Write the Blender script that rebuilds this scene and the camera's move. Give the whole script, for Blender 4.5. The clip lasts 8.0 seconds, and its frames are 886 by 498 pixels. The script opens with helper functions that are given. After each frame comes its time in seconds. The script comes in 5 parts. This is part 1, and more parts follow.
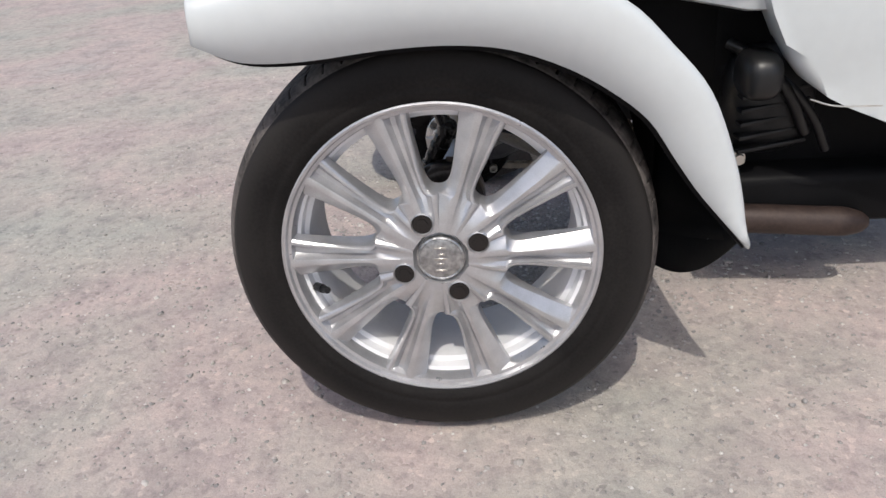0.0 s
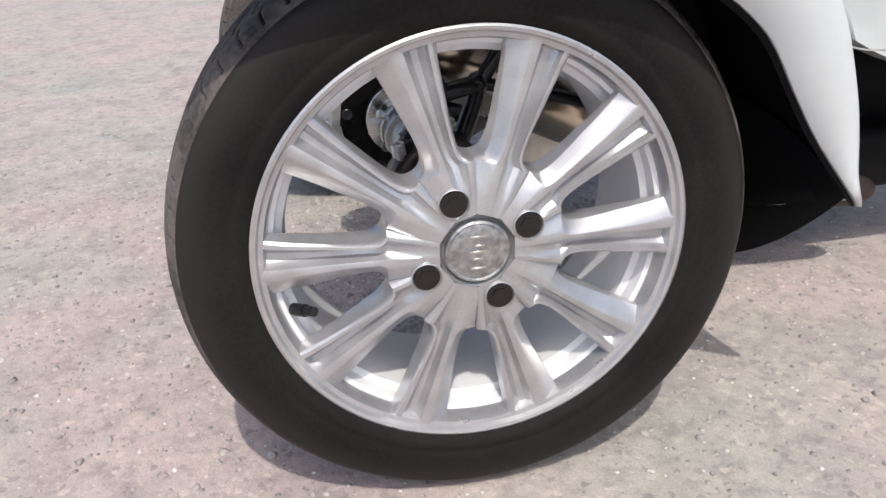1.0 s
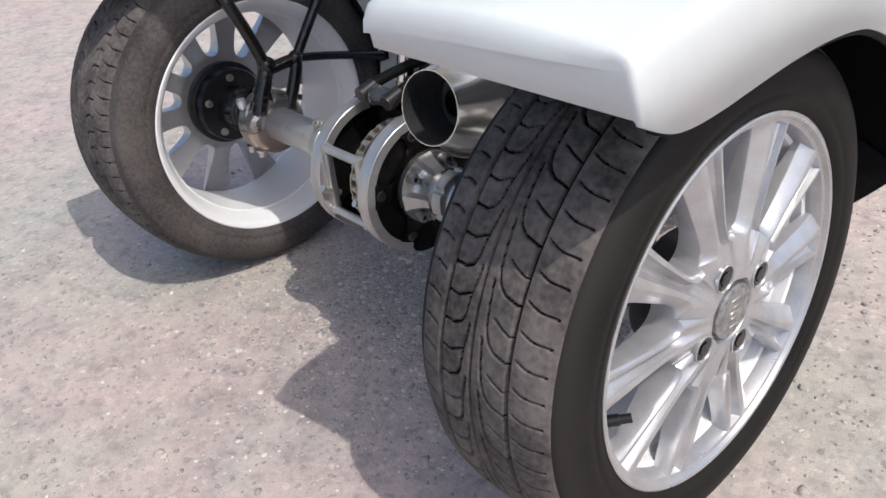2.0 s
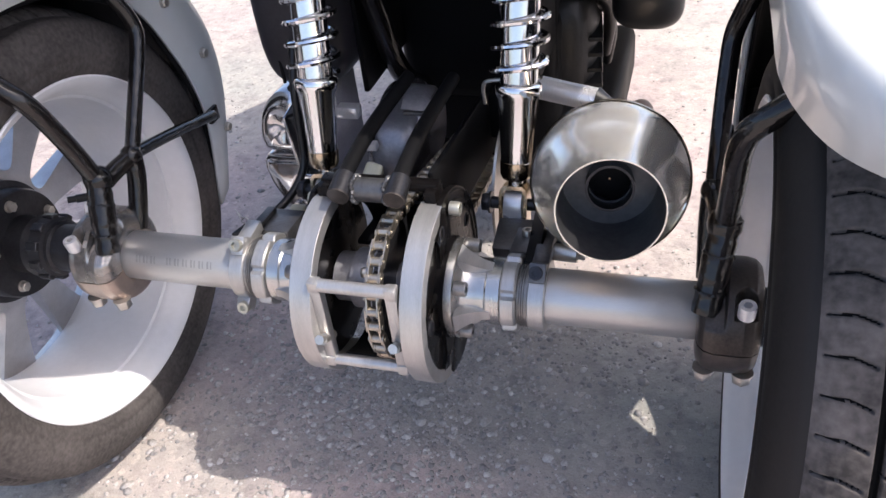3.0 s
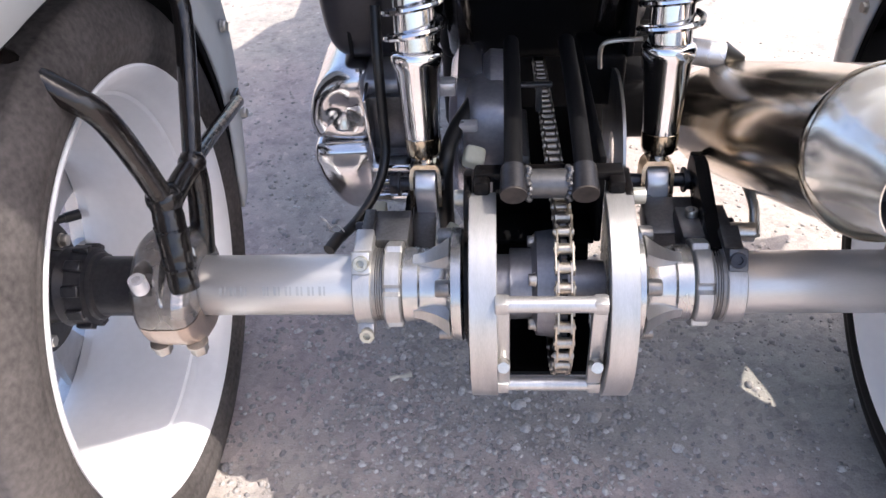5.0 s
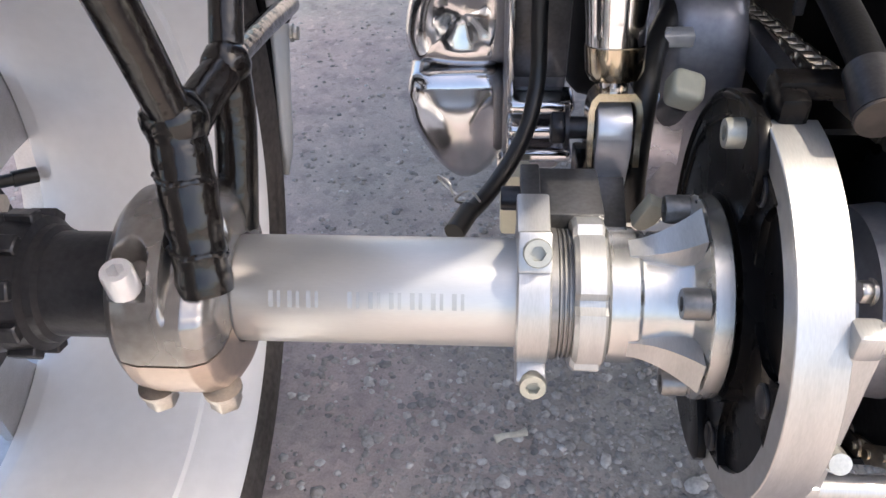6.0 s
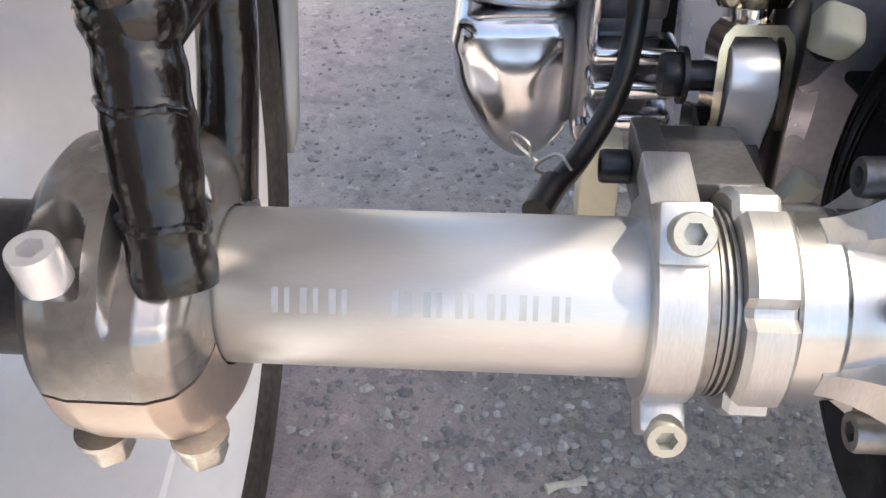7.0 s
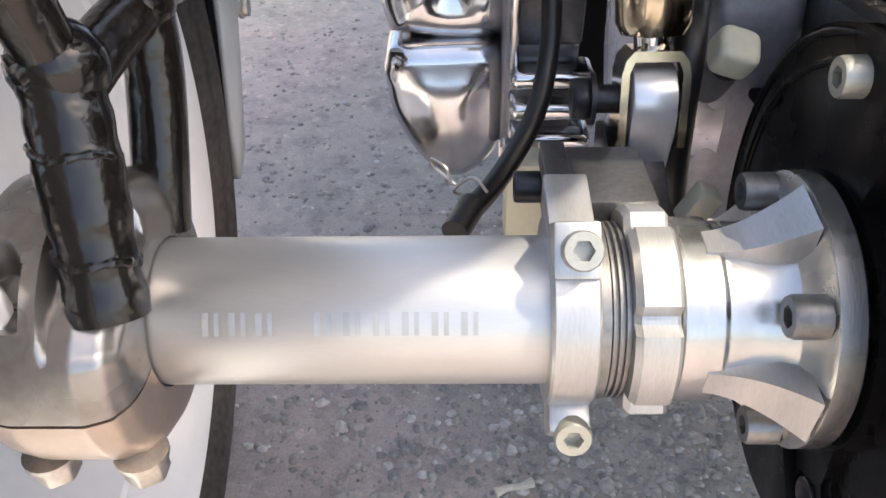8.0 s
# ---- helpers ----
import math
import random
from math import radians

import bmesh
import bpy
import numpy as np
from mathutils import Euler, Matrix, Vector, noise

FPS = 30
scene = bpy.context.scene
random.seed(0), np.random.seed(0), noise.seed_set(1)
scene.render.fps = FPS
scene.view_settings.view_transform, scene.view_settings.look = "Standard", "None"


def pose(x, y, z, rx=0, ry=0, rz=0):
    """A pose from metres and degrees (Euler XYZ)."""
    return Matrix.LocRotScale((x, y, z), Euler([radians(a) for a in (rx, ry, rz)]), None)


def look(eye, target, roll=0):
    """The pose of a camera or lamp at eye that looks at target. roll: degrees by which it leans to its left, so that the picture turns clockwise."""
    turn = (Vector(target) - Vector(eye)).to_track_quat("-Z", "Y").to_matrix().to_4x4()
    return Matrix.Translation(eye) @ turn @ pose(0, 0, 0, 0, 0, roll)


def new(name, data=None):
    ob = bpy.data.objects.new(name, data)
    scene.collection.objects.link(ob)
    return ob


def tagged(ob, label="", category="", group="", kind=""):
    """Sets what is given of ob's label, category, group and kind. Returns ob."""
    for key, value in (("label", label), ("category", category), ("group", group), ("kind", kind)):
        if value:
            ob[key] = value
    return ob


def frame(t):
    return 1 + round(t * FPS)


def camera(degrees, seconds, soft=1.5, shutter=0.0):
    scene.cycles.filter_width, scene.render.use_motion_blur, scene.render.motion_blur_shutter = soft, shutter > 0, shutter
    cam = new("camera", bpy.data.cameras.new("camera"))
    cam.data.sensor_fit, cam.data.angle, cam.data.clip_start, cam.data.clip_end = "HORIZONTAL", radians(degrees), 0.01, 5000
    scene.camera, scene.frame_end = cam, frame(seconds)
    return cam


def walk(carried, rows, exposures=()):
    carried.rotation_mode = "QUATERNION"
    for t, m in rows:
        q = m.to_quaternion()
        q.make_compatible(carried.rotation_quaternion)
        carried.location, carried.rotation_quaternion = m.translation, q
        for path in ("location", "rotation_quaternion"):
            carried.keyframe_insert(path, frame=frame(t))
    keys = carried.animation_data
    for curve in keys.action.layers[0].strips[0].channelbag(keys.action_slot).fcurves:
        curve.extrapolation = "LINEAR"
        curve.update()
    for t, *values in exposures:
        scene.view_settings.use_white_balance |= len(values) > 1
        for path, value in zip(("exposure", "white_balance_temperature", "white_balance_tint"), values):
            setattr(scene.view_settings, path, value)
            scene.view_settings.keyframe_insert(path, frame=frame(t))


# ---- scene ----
cam = camera(56.97, 8.0, soft=1.5, shutter=0.0)
PATH = [  # seconds, eye, target, roll
    (0.0, (1.3973, 0.0794, 0.7165), (0.6842, 0.0174, 0.3593), -4.54),
    (0.5, (1.2337, -0.0676, 0.5790), (0.5079, -0.0352, 0.2441), -3.78),
    (1.0, (1.1543, -0.1413, 0.5671), (0.4384, -0.0159, 0.2328), -2.80),
    (1.5, (1.1213, -0.3769, 0.6858), (0.4511, -0.1315, 0.3245), -3.60),
    (1.8, (1.0001, -0.5494, 0.7428), (0.3942, -0.1917, 0.3621), -5.54),
    (2.0, (0.8485, -0.6081, 0.7412), (0.3098, -0.1761, 0.3372), -6.29),
    (2.2, (0.7014, -0.6482, 0.7838), (0.2429, -0.1536, 0.3535), -6.20),
    (3.3, (0.1652, -0.5401, 0.7730), (0.0069, 0.0743, 0.2857), -6.91),
    (3.5, (0.0993, -0.5147, 0.7713), (-0.0196, 0.0966, 0.2692), -5.85),
    (4.0, (0.0091, -0.5285, 0.7701), (-0.0540, 0.0725, 0.2459), -4.20),
    (4.2, (0.0021, -0.5357, 0.7755), (-0.0541, 0.0635, 0.2484), -4.18),
    (5.3, (-0.0772, -0.4856, 0.7349), (-0.1329, 0.1140, 0.2082), -3.89),
    (5.5, (-0.1115, -0.4508, 0.6777), (-0.1652, 0.1531, 0.1557), -3.11),
    (6.0, (-0.1736, -0.2968, 0.5411), (-0.2245, 0.3156, 0.0289), -2.07),
    (6.5, (-0.2019, -0.2204, 0.4738), (-0.2477, 0.3993, -0.0301), -1.03),
    (7.0, (-0.2133, -0.2076, 0.4485), (-0.2565, 0.4182, -0.0481), -0.68),
    (7.5, (-0.2103, -0.2073, 0.4467), (-0.2451, 0.4231, -0.0446), -0.98),
    (8.0, (-0.1930, -0.2215, 0.4648), (-0.2106, 0.4112, -0.0245), -1.34),
]
walk(cam, [(t, look(eye, target, roll)) for t, eye, target, roll in PATH], exposures=[(0.0, 0.16, 6500, 8), (0.6, 0.36, 6500, 8), (1.2, 0.43, 6500, 8), (2.2, 0.50, 6450, 9), (3.3, 1.40, 6600, 14), (4.2, 1.49, 6600, 14), (5.5, 1.61, 6800, 13), (6.5, 1.78, 7350, 9), (8.0, 1.83, 7350, 9)])

# ---- light: high sun from the vehicle's right side, clear sky ----
world = bpy.data.worlds.new("world")
scene.world = world
world.use_nodes = True
wn = world.node_tree.nodes
sky = wn.new("ShaderNodeTexSky")
sky.sky_type = "NISHITA"
sky.sun_disc = False
sky.sun_elevation = radians(57)
sky.sun_rotation = radians(93.7)
sky.dust_density = 3.2
sky.air_density = 0.8
world.node_tree.links.new(sky.outputs[0], wn["Background"].inputs[0])
wn["Background"].inputs[1].default_value = 0.147
sun = new("sun", bpy.data.lights.new("sun", "SUN"))
sun.data.energy = 2.05
sun.data.angle = radians(0.5)
sun.data.color = (1.0, 0.95, 0.88)
sun.matrix_world = look((1.77, -0.115, 2.72), (0, 0, 0))


# ---- materials ----
def material(name, color, rough=0.5, metal=0.0, tint=None, grain=400.0, stain=9.0, bump=0.15, spread=0.25, coat=0.0, stretch=(1, 1, 1), rough_spread=0.15, dist=0.0006, gloss=0.5):
    """A surface with variation at two scales: fine grain and broad stains between color and tint."""
    m = bpy.data.materials.new(name)
    m.use_nodes = True
    nt, nodes = m.node_tree, m.node_tree.nodes
    b = nodes["Principled BSDF"]
    tint = tint or tuple(c * (1 - spread) for c in color)
    co = nodes.new("ShaderNodeTexCoord")
    mp = nodes.new("ShaderNodeMapping")
    mp.inputs["Scale"].default_value = stretch
    nt.links.new(co.outputs["Object"], mp.inputs[0])
    fine, broad = nodes.new("ShaderNodeTexNoise"), nodes.new("ShaderNodeTexNoise")
    for n, s, d in ((fine, grain, 3), (broad, stain, 5)):
        n.inputs["Scale"].default_value, n.inputs["Detail"].default_value = s, d
        nt.links.new(mp.outputs[0], n.inputs["Vector"])
    mixf = nodes.new("ShaderNodeMath")
    mixf.operation = "MULTIPLY_ADD"
    nt.links.new(fine.outputs[0], mixf.inputs[0])
    mixf.inputs[1].default_value = 0.6
    nt.links.new(broad.outputs[0], mixf.inputs[2])
    ramp = nodes.new("ShaderNodeMapRange")
    ramp.inputs["From Min"].default_value, ramp.inputs["From Max"].default_value = 0.55, 1.05
    nt.links.new(mixf.outputs[0], ramp.inputs[0])
    mix = nodes.new("ShaderNodeMix")
    mix.data_type = "RGBA"
    nt.links.new(ramp.outputs[0], mix.inputs["Factor"])
    mix.inputs["A"].default_value, mix.inputs["B"].default_value = (*color, 1), (*tint, 1)
    nt.links.new(mix.outputs["Result"], b.inputs["Base Color"])
    rr = nodes.new("ShaderNodeMapRange")
    rr.inputs["From Min"].default_value, rr.inputs["From Max"].default_value = 0.3, 0.7
    rr.inputs["To Min"].default_value, rr.inputs["To Max"].default_value = max(0.02, rough * (1 - rough_spread)), min(1, rough * (1 + rough_spread))
    nt.links.new(broad.outputs[0], rr.inputs[0])
    nt.links.new(rr.outputs[0], b.inputs["Roughness"])
    b.inputs["Metallic"].default_value = metal
    b.inputs["Specular IOR Level"].default_value = gloss
    b.inputs["Coat Weight"].default_value = coat
    b.inputs["Coat Roughness"].default_value = 0.06
    if bump:
        bp = nodes.new("ShaderNodeBump")
        bp.inputs["Strength"].default_value, bp.inputs["Distance"].default_value = bump, dist
        nt.links.new(fine.outputs[0], bp.inputs["Height"])
        nt.links.new(bp.outputs[0], b.inputs["Normal"])
    return m


WHITE = material("white_paint", (0.60, 0.63, 0.635), 0.32, spread=0.06, grain=60, stain=5, bump=0.03, coat=0.5)
BARREL = material("bare_barrel", (0.81, 0.81, 0.825), 0.42, 0.1, spread=0.08, grain=120, stain=9, bump=0.05)
SATIN = material("satin_chrome", (0.88, 0.87, 0.83), 0.20, 0.85, tint=(0.74, 0.69, 0.60), grain=120, stain=10, bump=0.03)
SOOT = material("sooty_steel", (0.14, 0.14, 0.145), 0.38, 0.7, spread=0.45, grain=200, stain=20, bump=0.1)
SILVER = material("silver_wheel_paint", (0.57, 0.57, 0.585), 0.32, 0.7, spread=0.24, grain=700, stain=38, bump=0.12, coat=0.3)
ALU = material("machined_aluminium", (0.55, 0.545, 0.535), 0.35, 0.76, spread=0.22, grain=260, stain=20, bump=0.06, stretch=(6, 1, 1))
BRUSHED = material("brushed_tube", (0.59, 0.585, 0.57), 0.38, 0.70, spread=0.09, grain=200, stain=9, bump=0.015, stretch=(1, 6, 6))
CAST = material("cast_steel", (0.40, 0.385, 0.37), 0.27, 0.85, tint=(0.26, 0.24, 0.225), grain=200, stain=9, bump=0.08)
COPPER = material("oily_steel", (0.58, 0.48, 0.41), 0.32, 0.85, tint=(0.46, 0.38, 0.33), grain=200, stain=10, bump=0.08)
CHROME = material("chrome", (0.86, 0.86, 0.87), 0.10, 1.0, spread=0.1, grain=300, stain=12, bump=0.02, rough_spread=0.4)
HEATED = material("heat_tinted_chrome", (0.76, 0.68, 0.56), 0.18, 1.0, tint=(0.56, 0.45, 0.34), grain=60, stain=9, bump=0.04, rough_spread=0.4)
STEEL = material("bolt_steel", (0.66, 0.63, 0.58), 0.35, 0.9, spread=0.3, grain=700, stain=40, bump=0.2)
YELLOW_ZINC = material("zinc_plated_bolt", (0.46, 0.455, 0.40), 0.4, 0.7, spread=0.2, grain=700, stain=40, bump=0.2)
BLACK = material("black_gloss_paint", (0.006, 0.006, 0.006), 0.17, 0.0, tint=(0.012, 0.009, 0.008), grain=60, stain=26, bump=0.5, coat=0.25, gloss=0.4, dist=0.004)
DARK = material("black_plastic", (0.005, 0.005, 0.0055), 0.5, 0.0, tint=(0.010, 0.010, 0.011), gloss=0.07, grain=500, stain=8, bump=0.2)
GREASE = material("greasy_dark_metal", (0.05, 0.05, 0.055), 0.35, 0.6, tint=(0.025, 0.025, 0.03), grain=300, stain=40, bump=0.3)
THREAD = material("threaded_steel", (0.30, 0.29, 0.28), 0.4, 0.8, spread=0.4, grain=400, stain=40, bump=0.1)
DSTEEL = material("dark_steel_block", (0.16, 0.16, 0.17), 0.4, 0.8, tint=(0.09, 0.09, 0.09), grain=400, stain=30, bump=0.15)
RUBBER = material("tyre_rubber", (0.0072, 0.0067, 0.0068), 0.60, 0.0, tint=(0.0185, 0.0168, 0.016), gloss=0.12, grain=260, stain=12, bump=0.25)
DUSTY = material("dusty_rubber", (0.032, 0.029, 0.028), 0.8, 0.0, tint=(0.105, 0.094, 0.089), gloss=0.2, grain=200, stain=10, bump=0.25)
POLISHED = material("polished_alloy", (0.66, 0.66, 0.68), 0.17, 1.0, spread=0.12, grain=200, stain=14, bump=0.04, rough_spread=0.4)
CASTM = material("satin_blue_grey_casting", (0.36, 0.36, 0.395), 0.38, 0.6, tint=(0.24, 0.24, 0.27), grain=240, stain=22, bump=0.12)
DRUM = material("blue_grey_polished_drum", (0.60, 0.60, 0.66), 0.27, 0.9, tint=(0.40, 0.40, 0.46), grain=160, stain=16, bump=0.1)
BELL = material("turned_aluminium", (0.60, 0.595, 0.58), 0.25, 0.93, spread=0.16, grain=260, stain=20, bump=0.05, stretch=(6, 1, 1))
# Golden chrome for the shock's clevis and the damper's lower end.
GOLDEN = material("golden_chrome", (0.70, 0.62, 0.49), 0.16, 1.0, tint=(0.44, 0.33, 0.21), grain=90, stain=60, bump=0.04)
DRUMM = material("satin_drum", (0.40, 0.40, 0.43), 0.40, 0.65, spread=0.3, grain=300, stain=18, bump=0.08)
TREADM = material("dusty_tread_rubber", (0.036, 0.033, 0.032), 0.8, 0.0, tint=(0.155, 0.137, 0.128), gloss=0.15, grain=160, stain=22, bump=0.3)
# Near-black rubber for the cut grooves, far darker than the tread's lands.
GROOVE = material("dark_groove_rubber", (0.006, 0.0057, 0.0057), 0.7, 0.0, tint=(0.012, 0.011, 0.0105), gloss=0.1, grain=260, stain=12, bump=0.2)


def dusty_rim(m, near, far, color):
    """Road dust on a tyre's wall, thicker from radius near to radius far of the wheel."""
    nt, nodes = m.node_tree, m.node_tree.nodes
    co, flat, size, ramp, mix = (nodes.new("ShaderNode" + k) for k in ("TexCoord", "VectorMath", "VectorMath", "MapRange", "Mix"))
    flat.operation, size.operation = "MULTIPLY", "LENGTH"
    flat.inputs[1].default_value = (0, 1, 1)
    nt.links.new(co.outputs["Object"], flat.inputs[0])
    nt.links.new(flat.outputs[0], size.inputs[0])
    ramp.interpolation_type = "SMOOTHSTEP"
    ramp.inputs["From Min"].default_value, ramp.inputs["From Max"].default_value = near, far
    nt.links.new(size.outputs["Value"], ramp.inputs[0])
    link = nodes["Principled BSDF"].inputs["Base Color"].links[0]
    mix.data_type = "RGBA"
    mix.inputs["B"].default_value = (*color, 1)
    nt.links.new(link.from_socket, mix.inputs["A"])
    nt.links.new(ramp.outputs[0], mix.inputs["Factor"])
    nt.links.new(mix.outputs["Result"], nodes["Principled BSDF"].inputs["Base Color"])


dusty_rim(RUBBER, 0.220, 0.258, (0.029, 0.0265, 0.0255))
HOSE = material("hose_rubber", (0.009, 0.009, 0.010), 0.4, spread=0.4, grain=300, stain=30, bump=0.1)
CHAINM = material("chain_steel", (0.62, 0.55, 0.45), 0.32, 0.9, tint=(0.35, 0.32, 0.28), grain=600, stain=50, bump=0.2)
NYLON = material("white_nylon", (0.66, 0.64, 0.50), 0.45, spread=0.12, grain=300, stain=20, bump=0.1)
PLATE = material("shock_bush_steel", (0.78, 0.78, 0.80), 0.3, 0.6, spread=0.12, grain=300, stain=20, bump=0.1)
RUST = material("rusty_pipe", (0.026, 0.016, 0.014), 0.55, 0.3, tint=(0.060, 0.040, 0.033), grain=200, stain=25, bump=0.3)
TWIGM = material("bleached_twig", (0.72, 0.66, 0.55), 0.7, spread=0.3, grain=500, stain=60, bump=0.4)
# Right-hand upper clamp half and weld, much darker than the left's cast steel.
DARKCAST = material("dark_casting", (0.085, 0.072, 0.064), 0.34, 0.6, tint=(0.035, 0.030, 0.028), grain=400, stain=30, bump=0.25)
CASEM = material("black_case_plastic", (0.018, 0.017, 0.021), 0.38, 0.0, tint=(0.030, 0.028, 0.033), gloss=0.35, grain=300, stain=9, bump=0.1)
OILY = material("oily_brown_steel", (0.115, 0.096, 0.084), 0.34, 0.5, tint=(0.045, 0.040, 0.038), grain=120, stain=40, bump=0.15)
ENGINE = material("dark_engine_metal", (0.022, 0.022, 0.023), 0.45, 0.4, tint=(0.010, 0.010, 0.011), grain=300, stain=30, bump=0.3)
EMBLEM = material("worn_emblem_metal", (0.50, 0.50, 0.50), 0.35, 0.8, tint=(0.22, 0.22, 0.22), grain=180, stain=120, bump=0.6, dist=0.0015)
ARM = material("black_satin_paint", (0.004, 0.004, 0.0045), 0.28, 0.0, tint=(0.006, 0.005, 0.005), grain=120, stain=30, bump=0.2, gloss=0.13)
ENGRAVE = material("engraved_mark", (0.50, 0.495, 0.48), 0.38, 0.70, spread=0.25, grain=200, stain=30, bump=0.05)


def ground_material():
    m = bpy.data.materials.new("packed_gravel")
    m.use_nodes = True
    nt, nodes = m.node_tree, m.node_tree.nodes
    b = nodes["Principled BSDF"]
    co = nodes.new("ShaderNodeTexCoord")

    def noise_node(scale, detail, rough=0.55):
        n = nodes.new("ShaderNodeTexNoise")
        n.inputs["Scale"].default_value, n.inputs["Detail"].default_value, n.inputs["Roughness"].default_value = scale, detail, rough
        nt.links.new(co.outputs["Object"], n.inputs["Vector"])
        return n

    def ramp_node(source, stops):
        r = nodes.new("ShaderNodeValToRGB")
        e = r.color_ramp.elements
        while len(e) < len(stops):
            e.new(0.5)
        for el, (p, c) in zip(e, stops):
            el.position, el.color = p, (*c, 1)
        nt.links.new(source, r.inputs[0])
        return r

    def mix_node(kind, fac, a, c):
        x = nodes.new("ShaderNodeMix")
        x.data_type, x.blend_type = "RGBA", kind
        x.inputs["Factor"].default_value = fac
        nt.links.new(a, x.inputs["A"])
        nt.links.new(c, x.inputs["B"])
        return x.outputs["Result"]

    patches = ramp_node(noise_node(1.5, 5, 0.55).outputs[0], [(0.32, (0.388, 0.387, 0.352)), (0.45, (0.433, 0.398, 0.362)), (0.57, (0.468, 0.390, 0.370)), (0.72, (0.412, 0.386, 0.366))])
    cells = nodes.new("ShaderNodeTexVoronoi")
    cells.inputs["Scale"].default_value = 130
    nt.links.new(co.outputs["Object"], cells.inputs["Vector"])
    stones = ramp_node(cells.outputs["Color"], [(0.0, (0.45, 0.44, 0.45)), (0.2, (0.9, 0.9, 0.9)), (0.8, (1.04, 1.02, 1.0)), (1.0, (1.5, 1.46, 1.4))])
    fine = ramp_node(noise_node(420, 4, 0.7).outputs[0], [(0.25, (0.6, 0.59, 0.6)), (0.5, (1, 1, 1)), (0.75, (1.2, 1.18, 1.16))])
    c = mix_node("MULTIPLY", 0.68, patches.outputs[0], stones.outputs[0])
    c = mix_node("MULTIPLY", 0.7, c, fine.outputs[0])
    mid = ramp_node(noise_node(26, 6, 0.7).outputs[0], [(0.3, (0.58, 0.58, 0.60)), (0.5, (1, 1, 1)), (0.8, (1.14, 1.12, 1.09))])
    c = mix_node("MULTIPLY", 0.8, c, mid.outputs[0])
    worn = ramp_node(noise_node(7, 4, 0.6).outputs[0], [(0.36, (0.82, 0.83, 0.84)), (0.52, (1, 1, 1)), (0.7, (1.08, 1.07, 1.05))])
    c = mix_node("MULTIPLY", 0.8, c, worn.outputs[0])
    nt.links.new(c, b.inputs["Base Color"])
    b.inputs["Roughness"].default_value = 0.9
    h = nodes.new("ShaderNodeMath")
    h.operation = "MULTIPLY_ADD"
    nt.links.new(cells.outputs["Distance"], h.inputs[0])
    h.inputs[1].default_value = -0.4
    nt.links.new(noise_node(120, 5, 0.7).outputs[0], h.inputs[2])
    bp = nodes.new("ShaderNodeBump")
    bp.inputs["Strength"].default_value, bp.inputs["Distance"].default_value = 0.5, 0.004
    nt.links.new(h.outputs[0], bp.inputs["Height"])
    nt.links.new(bp.outputs[0], b.inputs["Normal"])
    return m


GROUND = ground_material()


def pebble_material():
    m = material("pebble_stone", (0.5, 0.5, 0.5), 0.85, grain=300, stain=60, bump=0.4)
    nt, nodes = m.node_tree, m.node_tree.nodes
    geo = nodes.new("ShaderNodeNewGeometry")
    r = nodes.new("ShaderNodeValToRGB")
    e = r.color_ramp.elements
    for p, c in ((0.30, (0.33, 0.305, 0.285)), (0.80, (0.40, 0.37, 0.345))):
        e.new(p).color = (*c, 1)
    e[0].color, e[-1].color = (0.24, 0.23, 0.225, 1), (0.60, 0.575, 0.545, 1)
    nt.links.new(geo.outputs["Random Per Island"], r.inputs[0])
    grain = next(n for n in nodes if n.type == "TEX_NOISE")
    mul = nodes.new("ShaderNodeMix")
    mul.data_type, mul.blend_type = "RGBA", "OVERLAY"
    mul.inputs["Factor"].default_value = 0.6
    nt.links.new(r.outputs[0], mul.inputs["A"])
    nt.links.new(grain.outputs[0], mul.inputs["B"])
    nt.links.new(mul.outputs["Result"], nodes["Principled BSDF"].inputs["Base Color"])
    return m


PEBBLE = pebble_material()
STONE = material("rough_grey_stone", (0.36, 0.335, 0.32), 0.85, tint=(0.20, 0.19, 0.185), grain=400, stain=90, bump=0.5)


# ---- mesh helpers ----
def finish(bm, sharp=38):
    bmesh.ops.recalc_face_normals(bm, faces=bm.faces)
    for f in bm.faces:
        f.smooth = True
    for e in bm.edges:
        if len(e.link_faces) == 2 and e.calc_face_angle(0) > radians(sharp):
            e.smooth = False


def part(name, bm, mat, parent=None, label="", m=None, sharp=38):
    """Links a bmesh as one mesh object under a thing or a part."""
    finish(bm, sharp)
    me = bpy.data.meshes.new(name)
    bm.to_mesh(me)
    bm.free()
    me.materials.append(mat)
    ob = new(name, me)
    if m is not None:
        ob.matrix_basis = m
    if parent is not None:
        ob.parent = parent
    if label:
        tagged(ob, label)
    return ob


def shared(name, src, parent, m):
    """Another part on the mesh of src."""
    ob = new(name, src.data)
    ob.parent = parent
    ob.matrix_basis = m
    return ob


def turn_to(d):
    return Vector(d).to_track_quat("Z", "Y").to_matrix().to_4x4()


def cyl(bm, a, b, r0, r1=None, n=24, caps=True):
    a, b = Vector(a), Vector(b)
    r1 = r0 if r1 is None else r1
    m = Matrix.Translation((a + b) / 2) @ turn_to(b - a)
    return bmesh.ops.create_cone(bm, cap_ends=caps, segments=n, radius1=r0, radius2=r1, depth=(b - a).length, matrix=m)["verts"]


